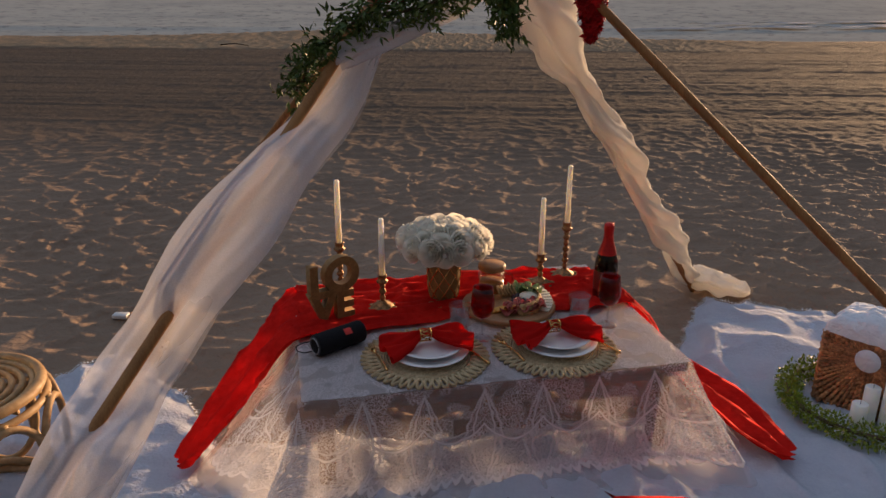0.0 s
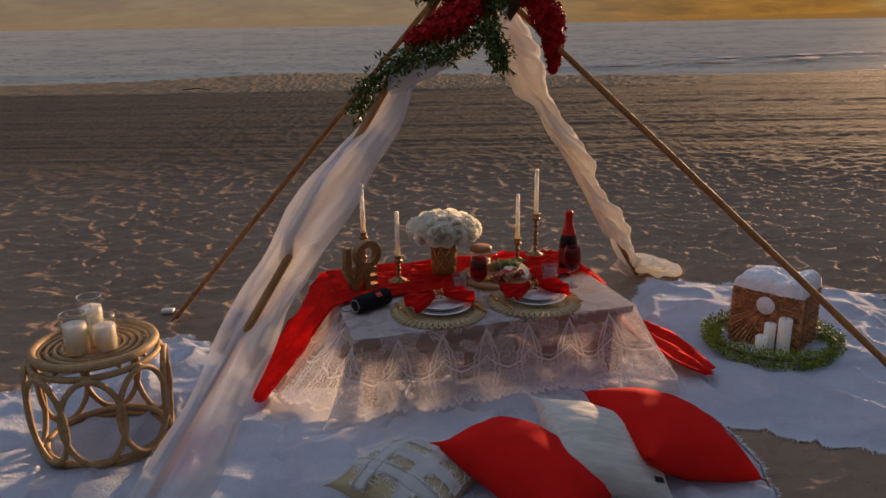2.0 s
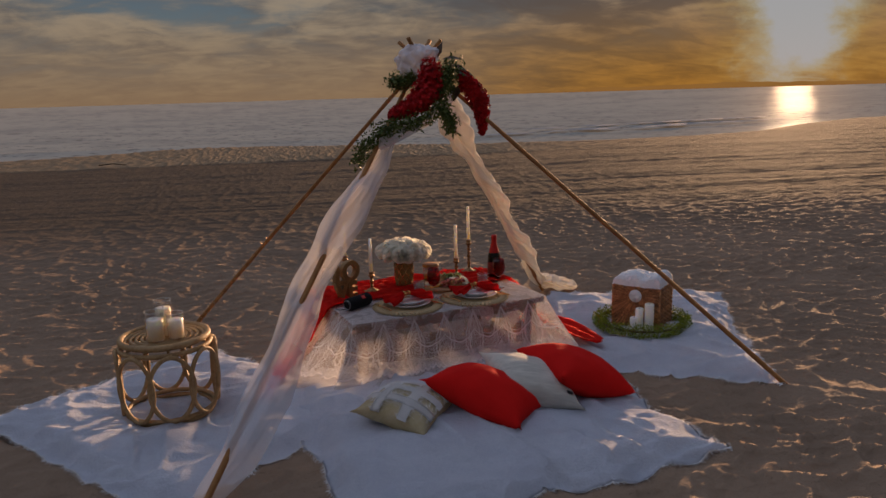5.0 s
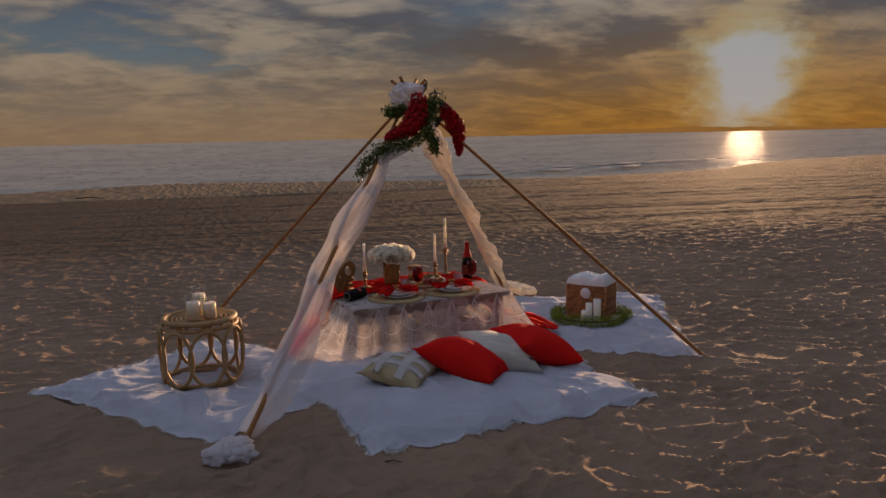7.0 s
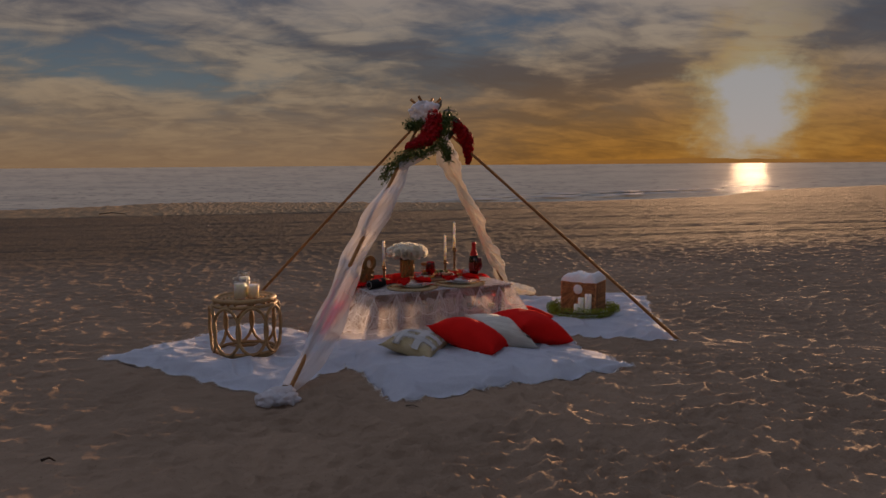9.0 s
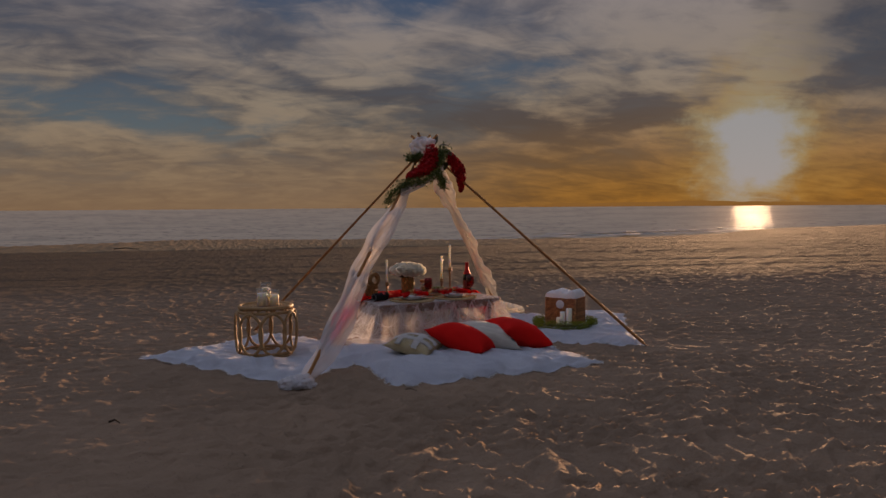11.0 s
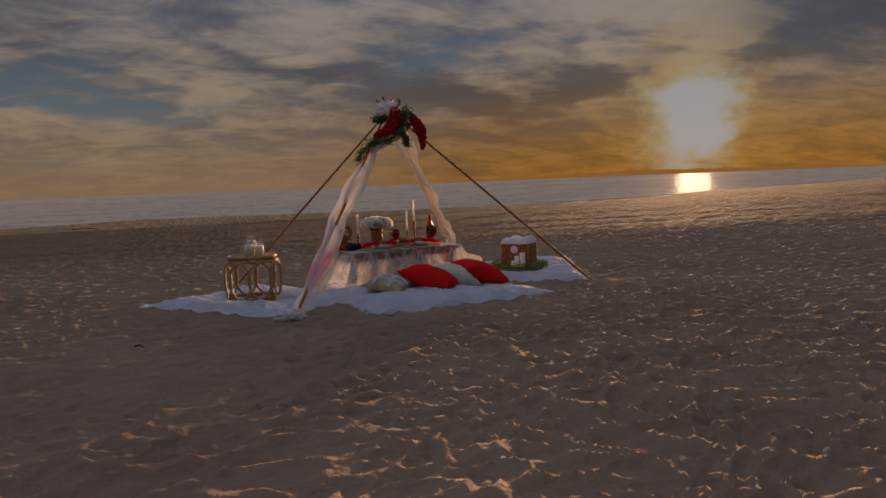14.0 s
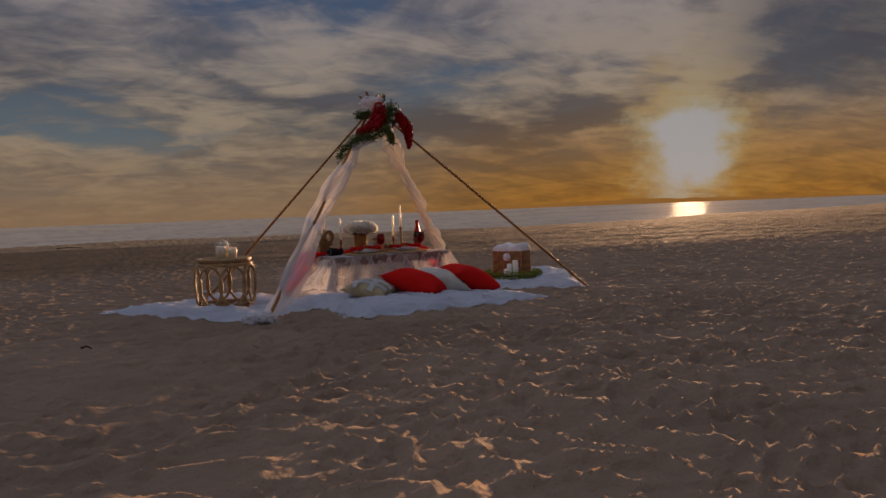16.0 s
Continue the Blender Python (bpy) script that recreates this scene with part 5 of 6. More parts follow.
def rose_petals(seed):
    """A full rose of overlapping cupped petals, one unit in radius."""
    rng = random.Random(seed)
    bm = bmesh.new()
    layers = [(3, 0.18, 1.00, 1.35), (4, 0.36, 1.00, 1.15), (5, 0.56, 0.94, 0.98), (6, 0.76, 0.80, 0.86), (6, 0.95, 0.58, 0.86)]
    for n, r, top, half in layers:
        turn = rng.random() * 6
        for k in range(n):
            a0 = turn + 2 * math.pi * (k + rng.uniform(-0.08, 0.08)) / n
            lift = rng.uniform(-0.05, 0.05)
            grid = []
            for j in range(6):
                v = j / 5
                row = []
                for i in range(7):
                    u = i / 3 - 1
                    a = a0 + u * half
                    rr = r * math.sin(min(1.0, 0.25 + v) * math.pi / 2) + 0.17 * r * max(0, v - 0.72) / 0.28 * (1 - 0.4 * abs(u)) - 0.05 * u * u * r
                    z = -0.55 + (top + 0.55 + lift) * v * (1 - 0.16 * u * u) - 0.22 * r * max(0, v - 0.80) / 0.2
                    row.append(bm.verts.new((rr * math.cos(a), rr * math.sin(a), z)))
                grid.append(row)
            for j in range(5):
                for i in range(6):
                    bm.faces.new((grid[j][i], grid[j][i + 1], grid[j + 1][i + 1], grid[j + 1][i]))
    b2 = bmesh.new()
    bmesh.ops.create_icosphere(b2, subdivisions=2, radius=0.20)
    bmesh.ops.translate(b2, vec=(0, 0, 0.55), verts=b2.verts)
    merge(bm, b2)
    return finish(bm, "rose", PETAL)


ROSES = [rose_petals(k) for k in range(4)]


def rose(parent, at, way, size, seed):
    rng = random.Random(seed)
    ob = new("rose", ROSES[seed % 4])
    ob.parent = parent
    ob.matrix_local = Matrix.Translation(at) @ Vector(way).to_track_quat("Z", "Y").to_matrix().to_4x4() @ Matrix.Rotation(rng.random() * 6, 4, "Z") @ Matrix.Scale(size, 4)


def build_vase():
    vase = put("flower_vase", 0.042, 2.632, 14, "ribbed gold vase with a diamond pattern", "vase")
    part("body", lathe([(0.0, 0.0), (0.042, 0.0), (0.050, 0.006), (0.058, 0.05), (0.062, 0.11), (0.060, 0.165), (0.056, 0.185), (0.052, 0.185), (0.055, 0.16), (0.05, 0.02), (0, 0.015)], 32), GOLD_PAPER, vase)
    bm = bmesh.new()
    for k in range(9):
        for way in (1, -1):
            pts = []
            for i in range(13):
                h = 0.008 + 0.172 * i / 12
                r = float(np.interp(h, [0, 0.05, 0.11, 0.165, 0.185], [0.050, 0.058, 0.062, 0.060, 0.056])) + 0.0008
                a = 2 * math.pi * k / 9 + way * i / 12 * 1.75
                pts.append((r * math.cos(a), r * math.sin(a), h))
            tube(pts, 0.0022, 5, bm=bm)
    part("lattice", bm, GILT, vase, "raised gold diamond ribs")
    bouquet = put("rose_bouquet", 0.043, 2.632, 0, "round bouquet of white roses in the gold vase", "flowers", z=0.210)
    rng = random.Random(3)
    spots = [(0.0, 0)] + [(0.062, i * 60 + 10) for i in range(6)] + [(0.112, i * 33 + 4) for i in range(11)] + [(0.138, i * 26 + 15) for i in range(14)]
    for i, (r, a) in enumerate(spots):
        a = radians(a + rng.uniform(-6, 6))
        drop = (0.110, 0.102, 0.088, 0.070)[0 if i == 0 else 1 if i < 7 else 2 if i < 18 else 3]
        p = Vector((r * math.cos(a), r * math.sin(a), drop - 0.045 + rng.uniform(-0.006, 0.006)))
        rose(bouquet, p, Vector((r * math.cos(a) * 8, r * math.sin(a) * 8, 0.85 - r * 4.2)), rng.uniform(0.042, 0.048), i)
    bm = bmesh.new()
    bmesh.ops.create_icosphere(bm, subdivisions=3, radius=0.075)
    for v in bm.verts:
        v.co = Vector((v.co.x * 1.05, v.co.y * 1.05, v.co.z * 0.55 - 0.012))
    for k in range(16):
        a = k * 0.4
        leaf_into(bm, Vector((0.045 * math.cos(a), 0.045 * math.sin(a), -0.01)), Vector((math.cos(a), math.sin(a), -0.35)), 0.07, 0.035, Vector((0, 0, 1)))
    part("foliage", bm, DARK_LEAF, bouquet, "dark leaves under the roses")


build_vase()

ring = put("wooden_ring", 0.02, 2.556, 0, "round brown wooden ring lying beside the vase", "wooden ring")
part("band", tube([(0.029 * math.cos(a), 0.029 * math.sin(a), 0.008) for a in (2 * math.pi * i / 28 for i in range(28))], 0.0075, 8, closed=True), BOARD, ring)


def candlestick(x, y, h, candle, turn):
    """A cast stick on a leafy foot, with a tall taper."""
    c = put("candlestick", x, y, turn, "ornate antique gold candlestick holding a white taper", "candlestick", "candlesticks on the table", 0.006)
    foot = bmesh.new()
    lathe([(0.0, 0.016), (0.045, 0.002), (0.044, 0.0), (0.046, 0.004), (0.036, 0.016), (0.020, 0.024), (0.012, 0.032), (0.0, 0.034)], 24, bm=foot)
    for k in range(8):
        a = 2 * math.pi * k / 8
        b2 = bmesh.new()
        bmesh.ops.create_icosphere(b2, subdivisions=2, radius=0.015)
        bmesh.ops.transform(b2, matrix=Matrix.Translation((0.042 * math.cos(a), 0.042 * math.sin(a), 0.007)) @ Matrix.Rotation(a, 4, "Z") @ Matrix.Diagonal((1.15, 0.8, 0.5, 1)), verts=b2.verts)
        merge(foot, b2)
    part("foot", foot, GOLD, c)
    prof, z, i = [(0.0, 0.03), (0.010, 0.030)], 0.034, 0
    top = h - 0.035
    while z < top:
        step = min(0.024, top - z + 0.001)
        prof += [(0.007, z), (0.0135 if i % 2 else 0.0105, z + step * 0.35), (0.0125 if i % 2 else 0.010, z + step * 0.65), (0.0065, z + step * 0.95)]
        z, i = z + step, i + 1
    prof += [(0.008, top), (0.0, top)]
    part("stem", lathe(prof, 16), GOLD, c)
    cup = lathe([(0.0, top - 0.002), (0.010, top), (0.020, top + 0.010), (0.022, top + 0.014), (0.015, top + 0.018), (0.016, h), (0.019, h + 0.003), (0.013, h + 0.003), (0.012, h - 0.012), (0.0, h - 0.012)], 20)
    part("cup", cup, GOLD, c)
    t = put("taper_candle", x, y, turn, "tall white taper candle in a gold holder", "candle", "taper candles on the table", 0.006 + h - 0.011)
    part("wax", lathe([(0.0, 0.0), (0.0115, 0.0), (0.0105, candle * 0.5), (0.0095, candle - 0.006), (0.007, candle), (0.0, candle + 0.001)], 16), WAX, t)
    part("wick", tube([(0, 0, candle), (0.001, 0, candle + 0.008)], 0.0009, 5), BLACK, t)


candlestick(-0.335, 2.57, 0.235, 0.245, 10)
candlestick(-0.176, 2.525, 0.130, 0.225, 30)
candlestick(0.416, 2.785, 0.125, 0.24, 50)
candlestick(0.523, 2.88, 0.225, 0.245, 70)


def wine_glass(x, y):
    g = put("wine_glass", x, y, 0, "clear-stemmed wine glass with a deep red bowl", "wine glass", "wine glasses on the table")
    part("foot", lathe([(0.0, 0.0), (0.034, 0.0), (0.035, 0.0015), (0.02, 0.004), (0.006, 0.008), (0.0045, 0.012), (0.0, 0.012)], 28), SILVER_GLASS, g)
    part("stem", lathe([(0.0, 0.0115), (0.0045, 0.0115), (0.0038, 0.04), (0.0042, 0.068), (0.006, 0.074), (0.0, 0.074)], 14), SILVER_GLASS, g)
    part("bowl", lathe([(0.0, 0.0735), (0.012, 0.074), (0.030, 0.088), (0.039, 0.112), (0.040, 0.135), (0.036, 0.165), (0.033, 0.185), (0.0318, 0.185), (0.0346, 0.165), (0.0384, 0.135), (0.0374, 0.112), (0.029, 0.090), (0.012, 0.077), (0.0, 0.0765)], 32), RED_GLASS, g, "ruby red glass bowl")


wine_glass(0.183, 2.312)
wine_glass(0.622, 2.435)


def tumbler(x, y):
    g = put("water_glass", x, y, 0, "empty clear glass tumbler", "glass", "tumblers on the table")
    part("cup", lathe([(0.0, 0.0), (0.031, 0.0), (0.033, 0.003), (0.038, 0.085), (0.0365, 0.086), (0.0315, 0.010), (0.0, 0.010)], 32), SILVER_GLASS, g)


tumbler(0.106, 2.396)
tumbler(0.531, 2.495)


def build_bottle():
    b = put("wine_bottle", 0.648, 2.662, 20, "dark sparkling wine bottle with red foil neck", "bottle", z=0.006)
    part("glass", lathe([(0.0, 0.006), (0.020, 0.004), (0.038, 0.0), (0.0435, 0.006), (0.0435, 0.125), (0.041, 0.15), (0.030, 0.19), (0.0195, 0.225), (0.0165, 0.245), (0.0, 0.246)], 32), DARK_GLASS, b)
    part("foil", lathe([(0.0345, 0.178), (0.0315, 0.19), (0.0210, 0.225), (0.0180, 0.245), (0.0175, 0.262), (0.0185, 0.268), (0.0185, 0.285), (0.0165, 0.294), (0.0, 0.297)], 32), FOIL, b, "red foil capsule")
    part("label", lathe([(0.0441, 0.04), (0.0443, 0.041), (0.0443, 0.115), (0.0441, 0.116)], 32), surface("dark_red_label", (0.20, 0.012, 0.012), (0.15, 0.01, 0.01), 20, 0.5), b, "dark red paper label")
    part("liquid", lathe([(0.0, 0.010), (0.0405, 0.010), (0.0405, 0.125), (0.038, 0.15), (0.0, 0.155)], 24), surface("dark_wine", (0.05, 0.004, 0.006), None, 9, 0.2), b)


build_bottle()


def build_jar():
    j = put("storage_jar", 0.222, 2.668, 0, "glass honey jar with a round wooden lid", "jar", z=0.008)
    part("glass", lathe([(0.0, 0.0), (0.046, 0.0), (0.05, 0.005), (0.052, 0.07), (0.047, 0.105), (0.045, 0.105), (0.049, 0.07), (0.046, 0.008), (0.0, 0.006)], 32), SILVER_GLASS, j)
    part("honey", lathe([(0.0, 0.008), (0.044, 0.009), (0.046, 0.06), (0.0, 0.062)], 24), surface("honey", (0.40, 0.16, 0.03), None, 9, 0.3), j)
    part("lid", lathe([(0.0, 0.104), (0.048, 0.104), (0.052, 0.108), (0.052, 0.122), (0.047, 0.127), (0.0, 0.128)], 32), BOARD, j, "light wooden lid")
    bm = bmesh.new()
    tube([(0.05, 0, 0.09), (0.075, 0, 0.085), (0.082, 0, 0.06), (0.07, 0, 0.035), (0.05, 0, 0.03)], 0.005, 6, bm=bm)
    part("handle", bm, SILVER_GLASS, j)


build_jar()


def love_sign():
    """Stacked cut-out letters, L O over V E."""
    sign = put("letter_sign", -0.345, 2.425, 36, "gold painted stacked wooden letters spelling LOVE", "sign", z=0.012)
    for ch, x, z, size, tip in (("V", -0.078, 0.0, 0.145, 0), ("E", 0.012, 0.0, 0.135, 0), ("L", -0.086, 0.092, 0.160, 0), ("O", 0.002, 0.080, 0.165, -26)):
        cu = bpy.data.curves.new("letter", "FONT")
        cu.body, cu.size, cu.extrude, cu.bevel_depth, cu.offset = ch, size, 0.016, 0.0012, 0.006
        tmp = new("letter_curve", cu)
        me = bpy.data.meshes.new_from_object(tmp)
        bpy.data.objects.remove(tmp)
        me.materials.clear()
        me.materials.append(GOLD_PAPER)
        ob = new("letter", me)
        ob.parent = sign
        ob.matrix_local = pose(x, 0, z, 90, tip, 0)
        tagged(ob, "gold cut-out letter " + ch)


love_sign()


def build_speaker():
    s = thing("bluetooth_speaker", pose(-0.285, 2.215, TH + 0.006 + 0.037, 0, 90, 43), "small black cylindrical portable speaker with a red badge", "speaker")
    part("body", lathe([(0.0, -0.088), (0.034, -0.088), (0.037, -0.082), (0.037, 0.082), (0.034, 0.088), (0.0, 0.088)], 36), BLACK, s)
    for k in (-1, 1):
        part("bass_cap", lathe([(0.0, 0.086 * k), (0.022, 0.086 * k), (0.025, 0.090 * k), (0.029, 0.092 * k), (0.031, 0.088 * k), (0.0, 0.084 * k)], 28), GREY, s, "grey rubber end cap")
    part("trim_ring", tube([(0.026 * math.cos(a), 0.026 * math.sin(a), -0.092) for a in (2 * math.pi * i / 24 for i in range(24))], 0.0016, 5, closed=True), CHROME, s)
    part("badge", box(0.002, 0.022, 0.026, (-0.0373, 0, 0.008), 0.0005), BADGE, s, "small red badge", m=Matrix.Rotation(radians(42), 4, "Z"))
    strap = [(0.0, 0.035, -0.08), (0.004, 0.052, -0.10), (0.012, 0.058, -0.125), (0.022, 0.048, -0.13), (0.028, 0.03, -0.115), (0.026, 0.02, -0.09)]
    part("strap", tube([smooth_track(strap, i / 16) for i in range(17)], 0.0022, 5), BLACK, s)


build_speaker()

# ---- food board ----
BX, BY = 0.283, 2.555
CRACKER = surface("baked_cracker", (0.55, 0.36, 0.15), (0.42, 0.25, 0.09), 60, 0.8, 0.001, 200, vary=0.15)
CHEESE = surface("orange_cheddar", (0.72, 0.38, 0.06), (0.66, 0.32, 0.05), 20, 0.5, 0.0, 80, vary=0.08)
BRIE = surface("cream_cheese_rind", (0.78, 0.72, 0.56), (0.70, 0.62, 0.45), 20, 0.6, 0.001, 80)
SALAMI = surface("cured_meat", (0.42, 0.04, 0.035), (0.66, 0.24, 0.19), 60, 0.45, 0.0005, 160, vary=0.15)
BERRY = surface("dark_berry", (0.015, 0.010, 0.016), (0.03, 0.012, 0.02), 30, 0.3, 0.0, 90)
LETTUCE = surface("pale_lettuce", (0.30, 0.38, 0.12), (0.42, 0.46, 0.22), 25, 0.6)
board = put("serving_board", BX, BY, 14, "round wooden serving board with cheese, meat and crackers", "serving board", z=0.006)
part("slab", lathe([(0.0, 0.0), (0.164, 0.0), (0.170, 0.004), (0.170, 0.016), (0.166, 0.020), (0.0, 0.020)], 56), BOARD, board)


def food(name, x, y, z, turn, bm, material, label, category, group="", tilt=0.0):
    ob = put(name, BX + x, BY + y, 0, label, category, group, 0.026 + z)
    ob.matrix_world = ob.matrix_world @ pose(0, 0, 0, tilt, 0, turn)
    ob2 = part("piece", bm, material, ob)
    return ob2


rng = random.Random(5)
for i in range(11):
    a = radians(62 - i * 13)
    food("cracker", 0.118 * math.cos(a), 0.118 * math.sin(a), 0.019, math.degrees(a) + 90, lathe([(0.0, -0.002), (0.021, -0.002), (0.022, 0.0), (0.021, 0.002), (0.0, 0.0025)], 14), CRACKER, "round golden cracker standing in a row on the board", "cracker", "crackers on the board", tilt=62)
for i in range(6):
    food("cracker", -0.03 + 0.012 * i, 0.055 + 0.004 * i, 0.020, 80, lathe([(0.0, -0.002), (0.024, -0.002), (0.025, 0.0), (0.024, 0.002), (0.0, 0.0025)], 14), CRACKER, "round golden cracker standing in a row on the board", "cracker", "crackers on the board", tilt=58)
for i in range(6):
    food("cheese_slice", -0.075 + 0.022 * i, -0.095 + 0.006 * i, 0.001 + 0.0035 * i, 20 + 8 * i, box(0.055, 0.030, 0.006, (0, 0, 0), 0.001), CHEESE, "thin slice of orange cheddar on the board", "cheese", "cheese slices on the board")
for i in range(16):
    a, t = rng.uniform(0, 6), (i % 8) / 7

    def slice_fn(u, v, k=i):
        r, a = 0.030 * v, 2 * math.pi * u
        return Vector((r * math.cos(a), r * math.sin(a), 0.010 + 0.012 * v * math.sin(3 * a + k) + 0.004 * v))
    food("salami_slice", 0.0 + 0.095 * t + rng.uniform(-0.01, 0.01), -0.090 + 0.03 * t + rng.uniform(-0.020, 0.024), 0.003 * (i % 4) + 0.004, i * 40, sheet(slice_fn, 24, 5, thick=0.0015), SALAMI, "folded slice of cured meat on the board", "meat", "meat slices on the board")
for i in range(14):
    b2 = bmesh.new()
    bmesh.ops.create_icosphere(b2, subdivisions=2, radius=0.0095)
    for v in b2.verts:
        v.co *= 1 + 0.10 * noise.noise(v.co * 400)
    food("blackberry", 0.018 + 0.012 * (i % 4) + rng.uniform(-0.004, 0.004), -0.012 + 0.014 * (i // 4), 0.009 + 0.006 * (i % 2), i * 30, b2, BERRY, "dark blackberry in a small pile on the board", "berry", "berries on the board")
food("brie_wheel", 0.072, 0.015, 0.0, 0, lathe([(0.0, 0.0), (0.030, 0.0), (0.033, 0.004), (0.033, 0.022), (0.030, 0.026), (0.0, 0.027)], 24), BRIE, "small round white cheese on the board", "cheese")
food("cheese_round", -0.105, -0.010, 0.0, 0, lathe([(0.0, 0.0), (0.034, 0.0), (0.036, 0.003), (0.036, 0.008), (0.0, 0.009)], 24), BRIE, "pale sliced cheese on the board", "cheese")
for i in range(4):
    def frill(u, v, k=i):
        a = 2 * math.pi * u
        return Vector((0.032 * v * math.cos(a), 0.032 * v * math.sin(a), 0.014 + 0.014 * v * math.sin(5 * a + k) + 0.012 * v))
    food("lettuce_leaf", 0.03 + 0.022 * i, 0.085 - 0.008 * i, 0.004, i * 50, sheet(frill, 26, 4, thick=0.001), LETTUCE, "frilled pale green lettuce leaf on the board", "lettuce", "lettuce leaves on the board")

for i in range(9):
    a = radians(-28 + i * 8)
    food("white_cheese_slice", 0.128 * math.cos(a), 0.128 * math.sin(a), 0.001 + 0.0025 * i, math.degrees(a), box(0.062, 0.024, 0.004, (0, 0, 0), 0.001), BRIE, "thin slice of white cheese fanned on the board", "cheese", "white cheese slices on the board")
GRAPE = surface("green_grape", (0.40, 0.50, 0.13), (0.30, 0.40, 0.09), 30, 0.25, 0.0, 90, vary=0.1)
for i in range(16):
    b2 = bmesh.new()
    bmesh.ops.create_icosphere(b2, subdivisions=2, radius=0.0115)
    for v in b2.verts:
        v.co.x *= 1.25
    food("grape", 0.055 + 0.016 * (i % 4) - 0.008 * (i // 4), 0.075 + 0.015 * (i // 4), 0.011 + (0.012 if i % 3 == 0 else 0.0), i * 37, b2, GRAPE, "single pale green grape on the board", "grape", "green grapes on the board")

# ---- rattan stool with candles ----


def build_stool():
    st = thing("rattan_stool", pose(-1.300, 1.825, 0.0, 0, 0, 14), "round drum stool of bent rattan loops with a coiled top", "stool")
    R, H, base = 0.228, 0.402, 0.006
    for k, r in enumerate((0.212, 0.190, 0.163, 0.136, 0.110, 0.084, 0.058, 0.032)):
        part("top_ring", tube([(r * math.cos(a), r * math.sin(a), H - 0.012 + (0.006 if k == 0 else 0)) for a in (2 * math.pi * i / 44 for i in range(44))], 0.0165 if k == 0 else 0.0095, 8, closed=True), RATTAN, st)
    for i in range(6):
        a = math.pi * i / 6
        part("top_brace", tube([(0.215 * math.cos(a) * k, 0.215 * math.sin(a) * k, H - 0.028) for k in (-1, -0.5, 0, 0.5, 1)], 0.008, 6), RATTAN, st)
    for z, r in ((H - 0.045, R - 0.006), (base + 0.012, R - 0.012), (base - 0.012, R - 0.02)):
        part("rim_hoop", tube([(r * math.cos(a), r * math.sin(a), z) for a in (2 * math.pi * i / 44 for i in range(44))], 0.0125, 8, closed=True), RATTAN, st)
    n = 8
    for i in range(n):
        a0 = 2 * math.pi * i / n
        pts = []
        for k in range(30):
            q = 2 * math.pi * k / 30
            a = a0 + 0.43 * math.cos(q)
            z = base + 0.012 + (H - 0.062 - base) * (0.5 + 0.5 * math.sin(q))
            bulge = R + 0.026 * (1 - ((z - base) / (H - base) * 2 - 1) ** 2)
            pts.append((bulge * math.cos(a), bulge * math.sin(a), z))
        part("oval_loop", tube(pts, 0.0115, 7, closed=True), RATTAN, st)
    for i in range(n):
        a = 2 * math.pi * i / n
        part("binding", tube([((R - 0.003) * math.cos(a), (R - 0.003) * math.sin(a), z) for z in (H - 0.052, H - 0.036)], 0.0165, 8), CANE, st, "thin cane binding")
    return st


CANE = surface("cane_binding", (0.46, 0.29, 0.11), (0.34, 0.20, 0.07), 60, 0.45, 0.001, 200)
build_stool()


JAR_GLASS = clear_glass("jar_glass", (0.95, 0.95, 0.94))
# opaque pale colour for the bright line along a clear jar's rim
RIM_GLINT = surface("pale_rim_glint", (0.62, 0.62, 0.58), None, 20, 0.12)


def jar_candle(x, y, r, h, fill):
    m = pose(x, y, 0.4012, 0, 0, 0)
    holder = thing("candle_holder", m, "clear glass cylinder holder with a white pillar candle", "candle holder", "glass candle holders on the stool")
    part("glass", lathe([(0.0, 0.0), (r, 0.0), (r, h), (r - 0.002, h), (r - 0.002, 0.004), (0.0, 0.004)], 32), JAR_GLASS, holder).visible_shadow = False
    part("rim", tube([((r - 0.001) * math.cos(a), (r - 0.001) * math.sin(a), h) for a in (2 * math.pi * i / 28 for i in range(28))], 0.0013, 5, closed=True), RIM_GLINT, holder, "pale ring painted as the glint on the glass rim")
    c = thing("pillar_candle", pose(x, y, 0.4012 + 0.0045), "white pillar candle inside a glass cylinder", "candle", "candles on the stool")
    q = r - 0.005
    part("wax", lathe([(0.0, 0.0), (q, 0.0), (q, fill - 0.003), (q - 0.004, fill), (0.01, fill - 0.004), (0.0, fill - 0.004)], 28), WAX, c)
    part("wick", tube([(0, 0, fill - 0.004), (0.001, 0, fill + 0.008)], 0.001, 5), BLACK, c)


jar_candle(-1.296, 1.830, 0.043, 0.185, 0.140)
jar_candle(-1.324, 1.742, 0.046, 0.150, 0.108)
jar_candle(-1.230, 1.768, 0.043, 0.130, 0.092)

# ---- wicker house ----


